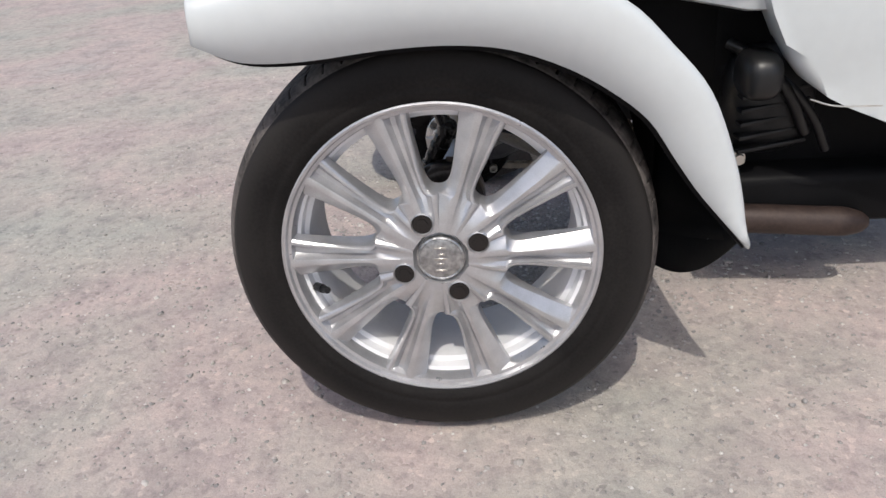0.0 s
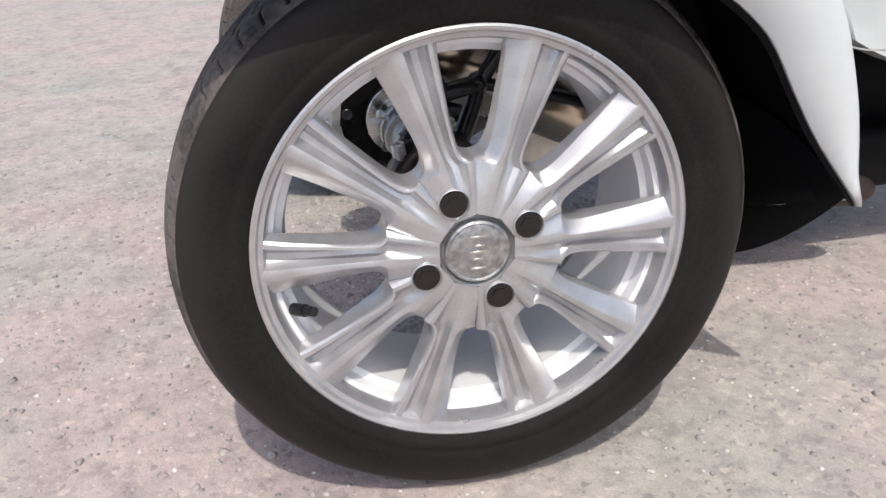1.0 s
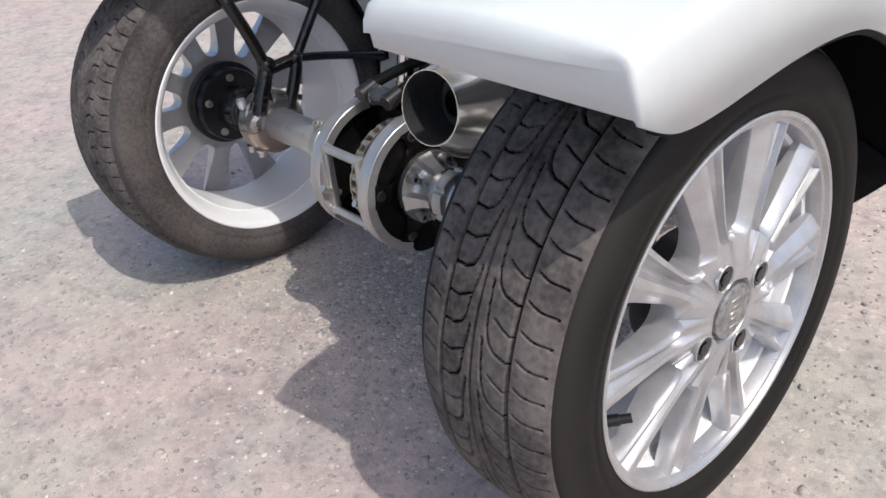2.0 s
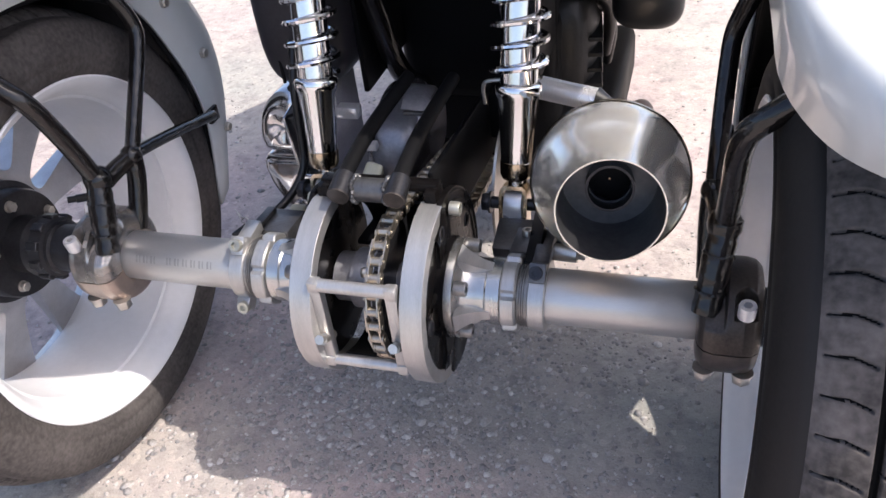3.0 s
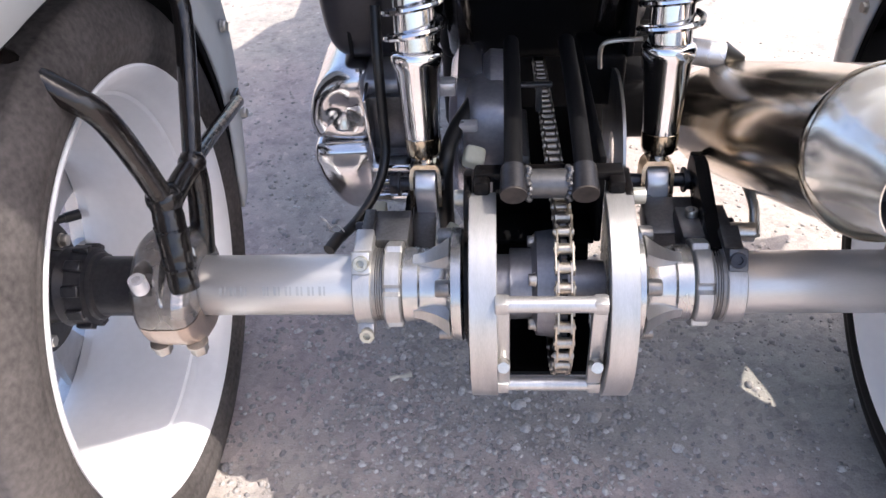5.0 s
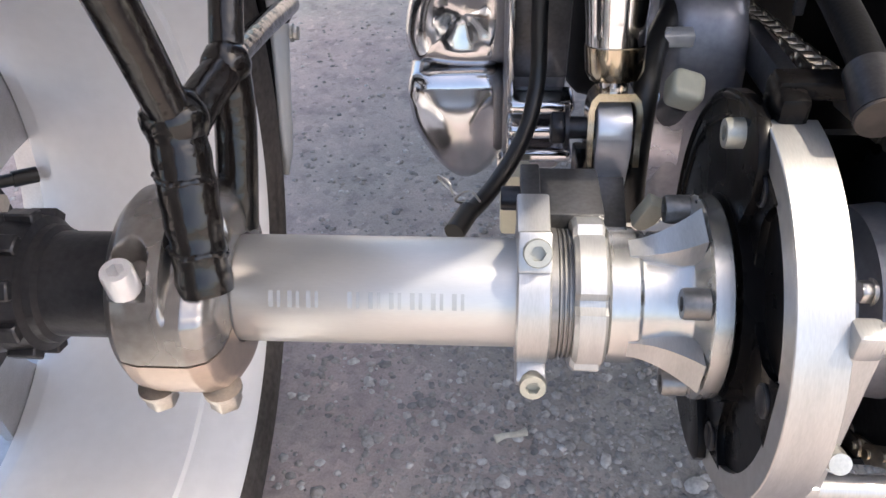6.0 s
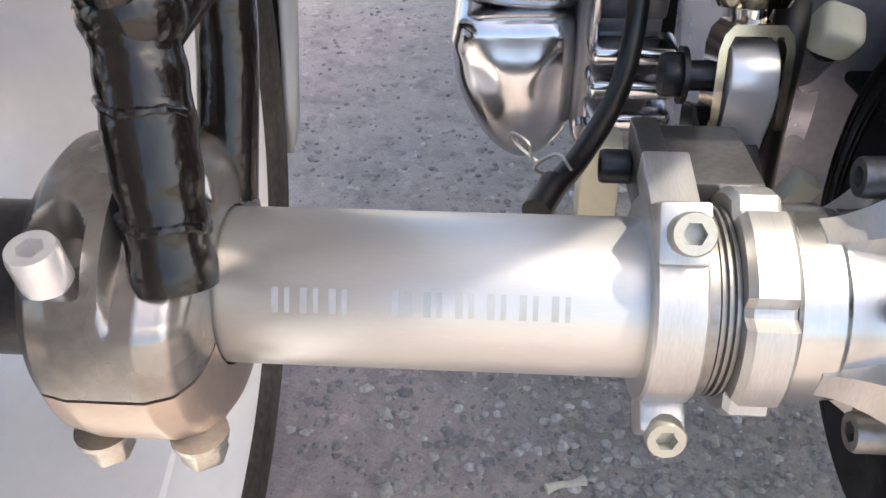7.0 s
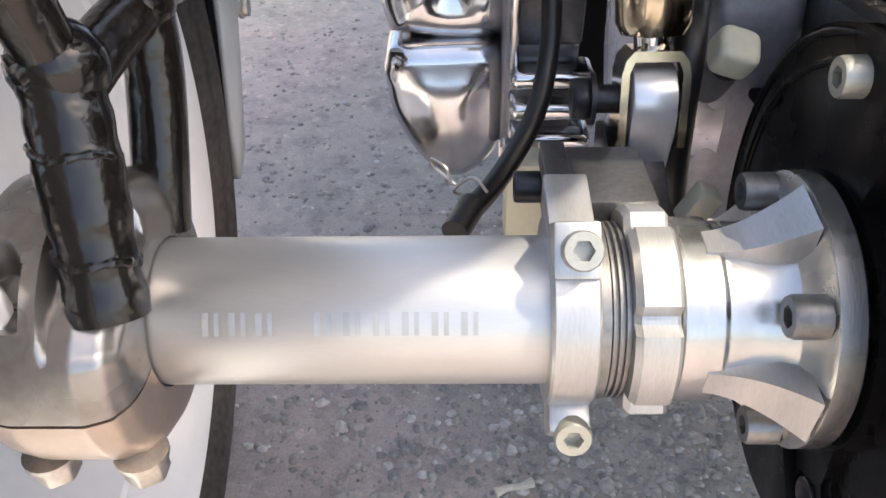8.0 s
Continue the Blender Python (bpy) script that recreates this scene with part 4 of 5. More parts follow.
    if s > 0:
        prism(bm, [(0.120, 0.318), (0.098, 0.322), (0.030, 0.298), (0.000, 0.297), (-0.006, 0.286), (0.000, 0.268), (0.03, 0.266), (0.08, 0.282), (0.124, 0.298)], "x", X(0.138), X(0.150), 0.0015)
    else:
        prism(bm, [(0.045, 0.262), (0.075, 0.276), (0.105, 0.281), (0.128, 0.272), (0.124, 0.250), (0.08, 0.246), (0.05, 0.244)], "x", X(0.122), X(0.128), 0.001)
    part("side_plate", bm, ARM, mount)
    bm = bmesh.new()
    prism(bm, [(0.056, 0.252), (0.098, 0.266), (0.118, 0.272), (0.122, 0.262), (0.08, 0.240), (0.055, 0.238)], "x", X(0.100), X(0.121), 0.003)
    if s > 0:
        box(bm, P(0.119, 0.078, 0.268), (0.050, 0.044, 0.026), (14, 0, 0), 0.004)
    part("bush_block", bm, DSTEEL, mount, "dark steel block under the shock bush")
    if s > 0:
        bm = bmesh.new()
        cap_screw(bm, P(0.132, 0.060, AX + 0.0255), (0, 0.1, 1), 0.0058, 0.006, 0.01)
        part("mount_screw", bm, STEEL, mount)


side(1)
side(-1)

# central drive: two aluminium ring plates with black webs, cage, sprocket and chain
drive = new("drive_carrier")
drive.parent = trike
tagged(drive, "aluminium ring plates with a cage round the chain sprocket")
for s in (1, -1):
    bm = bmesh.new()
    lathe(bm, [(s * x, r) for x, r in ((0.0645, 0.0830), (0.0645, 0.0955), (0.0640, 0.0960), (0.0435, 0.0960), (0.0430, 0.0955), (0.0430, 0.0830))], 110, (0.002, 0, AX), closed=True, a0=87, a1=266)
    part("ring_plate", bm, ALU, drive, "machined aluminium ring plate")
    bm = bmesh.new()
    lathe(bm, [(s * x, r) for x, r in ((0.0610, 0.020), (0.0610, 0.0832), (0.0560, 0.0832), (0.0560, 0.020))], 90, (0.002, 0, AX), closed=True)
    lathe(bm, [(s * x, r) for x, r in ((0.0700, 0.020), (0.0700, 0.0505), (0.0610, 0.0505), (0.0610, 0.020))], 60, (0.002, 0, AX), closed=True)
    lobe = [(-0.014, AX + 0.066), (-0.0125, AX + 0.084), (-0.006, AX + 0.0930), (0.003, AX + 0.0985)]
    lobe += [(0.0995 * math.cos(radians(w)), AX + 0.0995 * math.sin(radians(w))) for w in range(84, -97, -6)] + [(-0.0200, AX - 0.0965), (-0.0290, AX - 0.0915), (-0.0330, AX - 0.0840), (-0.0290, AX - 0.0740), (0.0, AX - 0.0500), (0.01, AX)]
    prism(bm, lobe, "x", s * 0.0610, s * 0.0672, 0.001)
    part("web_plate", bm, ARM, drive, "glossy black web plate")
    for r in (0.0965, 0.0865):
        bm = bmesh.new()
        sweep(bm, [(s * 0.0668, r * math.cos(radians(w)), AX + r * math.sin(radians(w))) for w in range(82, -79, -6)], lambda t: 0.0019 * min(1.0, 0.1 + 9 * min(t, 1 - t)), n=10, per=2)
        part("web_lip", bm, ARM, drive, "rounded glossy black lip")
    # dished web: five broad spokes with flat bosses, joining hub and ring
    outline = [(0.046, -0.0200), (0.054, -0.0140), (0.064, -0.0095), (0.074, -0.0110), (0.0835, -0.0180), (0.0835, 0.0180), (0.074, 0.0110), (0.064, 0.0095), (0.054, 0.0140), (0.046, 0.0200)]
    first = boss = None
    for k in range(5):
        a = radians(172 + 72 * k)
        m = Matrix.Translation((0.002, 0, AX)) @ Matrix.Rotation(a, 4, "X")
        if first is None:
            bm = bmesh.new()
            prism(bm, outline, "x", s * 0.0605, s * 0.0650, 0.0012)
            first = part("web_spoke", bm, ARM, drive, m=m)
            bm = bmesh.new()
            lathe(bm, [(s * x, r) for x, r in ((0.0640, 0.0), (0.0640, 0.0074), (0.0658, 0.0074), (0.0664, 0.0066), (0.0652, 0.0048), (0.0652, 0.0))], 28, (0, 0.0740, 0))
            boss = part("web_boss", bm, GREASE, drive, m=m)
        else:
            shared("web_spoke", first, drive, m)
            shared("web_boss", boss, drive, m)
    bm = bmesh.new()
    first = None
    for ang, rad_at in ((80, 0.0845), (316, 0.0870)):
        aa = radians(ang)
        at = Matrix.Translation((0.002 + s * 0.0672, rad_at * math.cos(aa), AX + rad_at * math.sin(aa)))
        if first is None:
            cap_screw(bm, (0, 0, 0), (s, 0, 0), 0.0068, 0.0100)
            first = part("plate_screw", bm, YELLOW_ZINC, drive, "pale zinc-plated cap screw", m=at)
        else:
            shared("plate_screw", first, drive, at)
    # cage bars
    bm = bmesh.new()
    box(bm, (s * 0.0370, -0.0790, 0.2735), (0.0115, 0.0100, 0.104), (0, 0, 0), 0.0015)
    part("cage_upright", bm, ALU, drive)
    bm = bmesh.new()
    cyl(bm, (s * 0.0365, -0.070, 0.2495), (s * 0.0365, -0.0960, 0.2660), 0.0046, n=16)
    cap_screw(bm, (s * 0.0365, -0.083, 0.2575), (0, -0.87, 0.5), 0.0055, 0.010)
    part("cage_screw", bm, STEEL, drive)
for z, y, r in ((0.3195, -0.0795, 0.0064), (0.2270, -0.0795, 0.0058)):
    bm = bmesh.new()
    cyl(bm, (-0.0335, y, z), (0.0335, y, z), r, n=24)
    for k in (-1, 1):
        box(bm, (k * 0.0372, y, z), (0.0112, 0.0122, 0.0122), (0, 0, 0), 0.002)
    part("cage_rod", bm, ALU, drive, "round aluminium cage rod")
# sprocket with teeth
bm = bmesh.new()
n = 26 * 6
prof = []
for k in range(n):
    a = 2 * math.pi * k / n
    prof.append((0.0700 + 0.0045 * max(0.0, math.cos(26 * a)) ** 0.7 * 1.0, a))
for x0, x1 in ((0.0095, 0.0145),):
    lo = [bm.verts.new((x0, r * math.cos(a), AX + r * math.sin(a))) for r, a in prof]
    hi = [bm.verts.new((x1, r * math.cos(a), AX + r * math.sin(a))) for r, a in prof]
    bm.faces.new(lo)
    bm.faces.new(hi)
    for k in range(n):
        bm.faces.new((lo[k], lo[(k + 1) % n], hi[(k + 1) % n], hi[k]))
part("sprocket", bm, GREASE, drive, "dark toothed sprocket")
bm = bmesh.new()
lathe(bm, [(-0.050, 0.0), (-0.050, 0.0255), (-0.030, 0.0255), (-0.030, 0.031), (-0.012, 0.031), (-0.008, 0.045), (0.008, 0.047), (0.009, 0.02), (0.050, 0.02), (0.050, 0.0)], 48, (0, 0, AX))
part("centre_hub", bm, DRUMM, drive, "blue-grey steel centre hub")
each("hub_bolt", STEEL, drive, "", [(hex_bolt, (-0.009, 0.037 * math.cos(radians(60 + 72 * k)), AX + 0.037 * math.sin(radians(60 + 72 * k))), (-1, 0, 0), 0.0055, 0.006) for k in range(5)])

# chain: links round the sprocket and forward along both runs
chain = new("chain")
chain.parent = trike
tagged(chain, "golden steel roller chain")
pitch, rad = 0.0159, 0.0735
p_low, p_top = Vector((0, 0.42, 0.165)), Vector((0, 0.42, 0.255))
pts = []
for i in range(60):
    pts.append(p_low.lerp(Vector((0, 0.012, AX - rad * 0.985)), i / 60))
for i in range(90):
    a = radians(-82 - 196 * i / 90)
    pts.append(Vector((0, rad * math.cos(a), AX + rad * math.sin(a))))
for i in range(61):
    pts.append(Vector((0, 0.012, AX + rad * 0.985)).lerp(p_top, i / 60))
cum = [0.0]
for a, b in zip(pts, pts[1:]):
    cum.append(cum[-1] + (b - a).length)


def along(d):
    i = min(max(int(np.searchsorted(cum, d)) - 1, 0), len(pts) - 2)
    return pts[i].lerp(pts[i + 1], (d - cum[i]) / (cum[i + 1] - cum[i]))


def link_mesh(outer):
    bm = bmesh.new()
    h = pitch / 2
    for k in (-1, 1):
        c = k * (0.0068 if outer else 0.0052)
        outline = []
        for i in range(20):
            a = 2 * math.pi * i / 20
            y = math.cos(a) * 0.0062 + (h if math.cos(a) > 0 else -h)
            z = math.sin(a) * (0.0062 if abs(math.cos(a)) > 0.35 else 0.0050)
            outline.append((y, z))
        prism(bm, outline, "x", c - 0.0007, c + 0.0007)
    for k in (-1, 1):
        if outer:
            cyl(bm, (-0.0085, k * h, 0), (0.0085, k * h, 0), 0.0024, n=10)
        else:
            cyl(bm, (-0.0045, k * h, 0), (0.0045, k * h, 0), 0.0046, n=14)
    return bm


links = [None, None]
count = int(cum[-1] / pitch)
for i in range(count):
    a, b = along(i * pitch), along((i + 1) * pitch)
    d = (b - a).normalized()
    m = Matrix.Translation(Vector((0.012, 0, 0)) + (a + b) / 2) @ Matrix.Rotation(math.atan2(d.z, d.y), 4, "X")
    if links[i % 2] is None:
        links[i % 2] = part("link", link_mesh(i % 2 == 0), CHAINM, chain, m=m)
    else:
        shared("link", links[i % 2], chain, m)

# swing arm: two black tubes running forward with a cross tube, capped at the rear
arm = new("swing_arm")
arm.parent = trike
tagged(arm, "black steel swing arm with capped rear tube ends")
for s in (1, -1):
    bm = bmesh.new()
    sweep(bm, [(s * 0.0275, -0.014, 0.377), (s * 0.0272, 0.010, 0.386), (s * 0.0265, 0.085, 0.394), (s * 0.026, 0.20, 0.392)], 0.0076, n=20)
    part("arm_tube", bm, DARK, arm)
    bm = bmesh.new()
    cyl(bm, (s * 0.0275, -0.0165, 0.3765), (s * 0.0274, 0.006, 0.3840), 0.0108, 0.0098, n=28)
    part("sleeve", bm, GREASE, arm, "greasy dark tube end")
    bm = bmesh.new()
    cyl(bm, (s * 0.0275, -0.0185, 0.3760), (s * 0.0275, -0.0160, 0.3767), 0.0104, n=28)
    part("end_cap", bm, OILY, arm)
    bm = bmesh.new()
    ring = [(s * 0.0160 + 0.001 * math.sin(5 * a), -0.0005 + 0.0122 * math.cos(a), 0.3740 + 0.0122 * math.sin(a)) for a in [2 * math.pi * i / 44 for i in range(45)]]
    sweep(bm, ring, lambda t: 0.0022 + 0.0006 * math.cos(2 * math.pi * 22 * t), n=8, per=2)
    part("weld_bead", bm, SOOT, arm)
bm = bmesh.new()
cyl(bm, (-0.018, -0.0005, 0.3740), (0.018, -0.0005, 0.3740), 0.0116, n=32)
part("cross_tube", bm, SOOT, arm, "glossy dark steel cross tube")
bm = bmesh.new()
box(bm, (0.001, 0.018, 0.371), (0.118, 0.014, 0.009), (0, 0, 0), 0.002)
for k in (-1, 1):
    box(bm, (0.001 + k * 0.0535, 0.014, 0.358), (0.013, 0.026, 0.030), (0, 0, 0), 0.003)
part("carrier_bracket", bm, ARM, arm)

bm = bmesh.new()
lathe(bm, [(-0.0415, 0.0815), (0.0455, 0.0815), (0.0455, 0.0785), (-0.0415, 0.0785)], 40, (0, 0, AX), closed=True, a0=-125, a1=52)
part("inner_shroud", bm, DARK, arm, "black curved shroud behind the sprocket")
bm = bmesh.new()
for x in (0.046,):
    box(bm, (x, 0.16, 0.318), (0.006, 0.26, 0.085), (-6, 0, 0), 0.002)
box(bm, (0.0, 0.17, 0.268), (0.09, 0.27, 0.006), (-6, 0, 0), 0.002)
part("chain_case", bm, DARK, arm, "black open chain case")
bm = bmesh.new()
box(bm, (-0.016, 0.150, 0.312), (0.012, 0.10, 0.024), (-6, 0, 0), 0.003)
part("chain_guide", bm, DSTEEL, arm, "blue-grey steel chain guide")

# muffler
muffler = new("muffler")
muffler.parent = trike
tagged(muffler, "chrome muffler with a slash-cut cone outlet, heat tinted")
m0, m1 = Vector((0.223, -0.05, 0.432)), Vector((0.178, 0.32, 0.240))
md = (m1 - m0).normalized()
out = Vector((0.230, -0.110, 0.444))


def tube_of(name, stations, mat, lab, n=64, parent=muffler):
    """A turned shell through (centre, direction, radius)."""
    bm = bmesh.new()
    rows = []
    for c, d, r in stations:
        q = turn_to(d)
        rows.append([bm.verts.new(c + q @ Vector((r * math.cos(2 * math.pi * k / n), r * math.sin(2 * math.pi * k / n), 0))) for k in range(n)])
    for a, b in zip(rows, rows[1:]):
        for k in range(n):
            bm.faces.new((a[k], a[(k + 1) % n], b[(k + 1) % n], b[k]))
    return part(name, bm, mat, parent, lab, sharp=40)


od = (m0 - out).normalized()
tube_of("canister", [(m0 + md * d, md, r) for d, r in ((-0.002, 0.0605), (0.0, 0.0615), (0.004, 0.0615), (0.006, 0.0590), (0.06, 0.0585), (0.28, 0.0570), (0.33, 0.050), (0.40, 0.028), (0.46, 0.018))], HEATED, "heat tinted chrome canister")
tube_of("end_cone", [(m0 + md * -0.001, md, 0.0600), (m0.lerp(out, 0.10), od, 0.0585), (m0.lerp(out, 0.30), od, 0.0520), (m0.lerp(out, 0.6), od, 0.0438), (m0.lerp(out, 0.95), od, 0.0395), (out, od, 0.0393), (out, od, 0.0383)], SATIN, "satin polished outlet cone")
tube_of("outlet_lining", [(out, od, 0.0381), (m0.lerp(out, 0.6), od, 0.0380), (m0.lerp(out, 0.2), od, 0.037), (m0.lerp(out, 0.02), od, 0.036), (m0.lerp(out, 0.02), od, 0.0165)], SOOT, "sooty grey outlet lining")
tube_of("baffle_pipe", [(m0.lerp(out, 0.30), od, 0.0165), (m0.lerp(out, 0.30), od, 0.0185), (m0 + md * 0.01, od, 0.0185), (m0 + md * 0.01, od, 0.0165), (m0.lerp(out, 0.30), od, 0.0165)], GREASE, "sooty inner pipe")
tube_of("soot_disc", [(m0 + md * 0.012, od, 0.036), (m0 + md * 0.012, od, 0.001)], DARK, "sooty baffle")
bm = bmesh.new()
cyl(bm, (0.150, 0.046, 0.284), (0.184, 0.044, 0.284), 0.0085, n=20)
part("mount_pin", bm, STEEL, muffler)
bm = bmesh.new()
sweep(bm, [(0.187, 0.046, 0.278), (0.188, 0.058, 0.284), (0.188, 0.082, 0.296), (0.178, 0.16, 0.31), (0.17, 0.24, 0.33)], 0.0045, n=12)
part("lever_rod", bm, STEEL, muffler, "bent steel lever rod")

# gearbox side: polished cover, ribbed case, hose, side case
gear = new("gear_case")
gear.parent = trike
tagged(gear, "polished aluminium gear case with ribs")


def domed(bm, outline, y0, y1, rim, dome):
    """A cover over an (x, z) outline, from y1 back to a softly domed face at y0 with a rounded rim."""
    c = Vector((sum(a for a, b in outline) / len(outline), 0, sum(b for a, b in outline) / len(outline)))
    line = smooth_line([(a, 0, b) for a, b in outline] + [(outline[0][0], 0, outline[0][1])], 5)[:-1]
    rings = []
    for shrink, y in [(0.0, y1)] + [(rim * (1 - math.cos(radians(w))), y0 + dome + rim * (1 - math.sin(radians(w)))) for w in (0, 20, 40, 60, 78, 90)]:
        rings.append([bm.verts.new(p + (c - p).normalized() * shrink + Vector((0, y, 0))) for p in line])
    for f in (0.7, 0.4, 0.12):
        rings.append([bm.verts.new(Vector((c.x, 0, c.z)).lerp(v.co, f) * 1 + Vector((0, (y0 + dome) * (1 - f) - dome * (1 - f * f), 0))) for v in rings[6]])
    for a, b in zip(rings, rings[1:]):
        for k in range(len(line)):
            bm.faces.new((a[k], a[(k + 1) % len(line)], b[(k + 1) % len(line)], b[k]))
    bm.faces.new(rings[-1])


bm = bmesh.new()
domed(bm, [(-0.236, 0.266), (-0.229, 0.279), (-0.200, 0.2815), (-0.174, 0.280), (-0.168, 0.262), (-0.168, 0.226), (-0.178, 0.205), (-0.196, 0.195), (-0.215, 0.207), (-0.231, 0.236)], 0.186, 0.300, 0.013, 0.006)
part("lower_cover", bm, POLISHED, gear, "mirror-polished rounded lower cover", sharp=60)
bm = bmesh.new()
domed(bm, [(-0.232, 0.284), (-0.236, 0.305), (-0.228, 0.335), (-0.212, 0.356), (-0.192, 0.367), (-0.170, 0.366), (-0.164, 0.340), (-0.164, 0.300), (-0.172, 0.281), (-0.205, 0.2795)], 0.192, 0.300, 0.020, 0.004)
for v in bm.verts:
    d = ((v.co.x + 0.197) / 0.024) ** 2 + ((v.co.z - 0.320) / 0.028) ** 2
    if v.co.y < 0.215 and d < 1:
        v.co.y += 0.012 * (1 - d) ** 2
part("upper_cover", bm, POLISHED, gear, "mirror-polished upper cover with a hollow", sharp=60)
bm = bmesh.new()
blob(bm, (-0.150, 0.235, 0.290), (0.040, 0.11, 0.15), bevel=0.15)
part("ribbed_case", bm, DRUMM, gear, "satin aluminium case")
bm = bmesh.new()
box(bm, (-0.1655, 0.172, 0.320), (0.004, 0.030, 0.085), (8, 0, 0), 0.0015)
part("case_edge", bm, POLISHED, gear)
bm = bmesh.new()
box(bm, (-0.147, 0.176, 0.322), (0.034, 0.008, 0.066), (8, 0, 0), 0.002)
part("case_panel", bm, DSTEEL, gear, "dark blue-grey case panel")
for k in range(3):
    bm = bmesh.new()
    z = 0.280 - 0.0165 * k
    box(bm, (-0.1465, 0.164 - 0.002 * k, z), (0.042, 0.024, 0.0095), (0, 0, 0), 0.0036, 3)
    part("rib", bm, POLISHED, gear)
bm = bmesh.new()
cyl(bm, (-0.169, 0.150, 0.246), (-0.169, 0.142, 0.246), 0.0045, n=16)
part("case_stud", bm, POLISHED, gear)
bm = bmesh.new()
round_blob(bm, (-0.047, 0.216, 0.258), (0.060, 0.110, 0.172), 0.5, 36)
part("casting", bm, CASTM, gear, "satin cast gearbox housing")
bm = bmesh.new()
lathe(bm, [(-0.092, 0.0), (-0.092, 0.045), (-0.088, 0.084), (-0.080, 0.098), (-0.055, 0.102), (-0.05, 0.092), (-0.05, 0.0)], 64, (0, 0.262, 0.248))
part("drum", bm, DRUM, gear, "satin aluminium drum housing")
bm = bmesh.new()
round_blob(bm, (-0.063, 0.144, 0.299), (0.021, 0.020, 0.018), 0.42, 24, (30, 18, 0))
part("filler_plug", bm, NYLON, gear, "cream coloured filler plug")
bm = bmesh.new()
box(bm, (-0.068, 0.160, 0.325), (0.018, 0.010, 0.009), (10, 0, 0), 0.0015)
part("pale_block", bm, PLATE, gear)
bm = bmesh.new()
cyl(bm, (-0.063, 0.150, 0.290), (-0.064, 0.172, 0.266), 0.0085, 0.0095, n=20)
part("plug_neck", bm, DSTEEL, gear)
bm = bmesh.new()
lathe(bm, [(-0.056, 0.0), (-0.056, 0.030), (-0.053, 0.044), (-0.046, 0.050), (-0.022, 0.048), (-0.016, 0.043), (-0.016, 0.0)], 56, (0, 0.246, 0.306))
part("clutch_case", bm, CASTM, gear, "blue-grey cast clutch case")
each("case_bolt", STEEL, gear, "", [(hex_bolt, (-0.034 + 0.009 * k, 0.246 - 0.0495 * math.cos(radians(w)), 0.306 + 0.0495 * math.sin(radians(w))), (0, -math.cos(radians(w)), math.sin(radians(w))), 0.0048, 0.006) for k, w in ((-1, -6), (0, 24), (1, -30))])
bm = bmesh.new()
box(bm, (-0.092, 0.172, 0.362), (0.026, 0.016, 0.014), (0, 0, 0), 0.002)
part("silver_block", bm, PLATE, gear)
bm = bmesh.new()
box(bm, (-0.1615, 0.125, 0.232), (0.019, 0.020, 0.046), (0, 0, 0), 0.003)
part("lug", bm, NYLON, gear, "pale cream spacer lug")
bm = bmesh.new()
box(bm, (-0.086, 0.084, 0.252), (0.011, 0.012, 0.020), (0, 28, 0), 0.0015)
part("spacer_block", bm, NYLON, gear, "small pale spacer block")

hose = new("breather_hose")
hose.parent = trike
tagged(hose, "black rubber breather hose with a wire clip at its end")
bm = bmesh.new()
sweep(bm, [(-0.150, 0.185, 0.44), (-0.150, 0.164, 0.39), (-0.150, 0.156, 0.340), (-0.150, 0.146, 0.303), (-0.158, 0.120, 0.280), (-0.176, 0.085, 0.2675), (-0.194, 0.048, 0.2695)], 0.0050, n=16)
part("tube", bm, HOSE, hose)
bm = bmesh.new()
cyl(bm, (-0.188, 0.060, 0.2705), (-0.1955, 0.042, 0.2692), 0.0058, n=18)
part("plug", bm, HOSE, hose)
bm = bmesh.new()
sweep(bm, [(-0.186, 0.068, 0.268), (-0.196, 0.062, 0.276), (-0.188, 0.060, 0.284), (-0.182, 0.058, 0.278)], 0.0007, n=6)
sweep(bm, [(-0.194, 0.066, 0.276), (-0.203, 0.070, 0.282), (-0.205, 0.068, 0.288), (-0.199, 0.064, 0.286), (-0.197, 0.062, 0.279)], 0.0007, n=6)
part("wire_clip", bm, STEEL, hose)

bm = bmesh.new()
sweep(bm, [(-0.030, 0.26, 0.332), (-0.052, 0.22, 0.334), (-0.080, 0.160, 0.322), (-0.089, 0.128, 0.307), (-0.0910, 0.118, 0.271), (-0.0905, 0.112, 0.228)], 0.0078, n=14)
part("thick_hose", bm, HOSE, hose, "thick glossy black hose")
# disc edge and small brackets on the muffler side
disc = new("brake_disc")
disc.parent = trike
tagged(disc, "thin steel brake disc seen edge-on beside the chain")
bm = bmesh.new()
lathe(bm, [(0.0765, 0.02), (0.0765, 0.085), (0.0795, 0.085), (0.0795, 0.02)], 72, (0.003, 0.205, 0.262), closed=True)
part("rotor", bm, STEEL, disc)
bm = bmesh.new()
blob(bm, (0.070, 0.285, 0.315), (0.05, 0.06, 0.06), bevel=0.12)
part("caliper", bm, DARK, disc)
bm = bmesh.new()
sweep(bm, [(0.060, 0.20, 0.362), (0.059, 0.20, 0.378), (0.062, 0.20, 0.388), (0.075, 0.20, 0.391), (0.098, 0.20, 0.392)], 0.0022, n=8)
part("cable_hook", bm, STEEL, disc, "small bent steel cable hook")

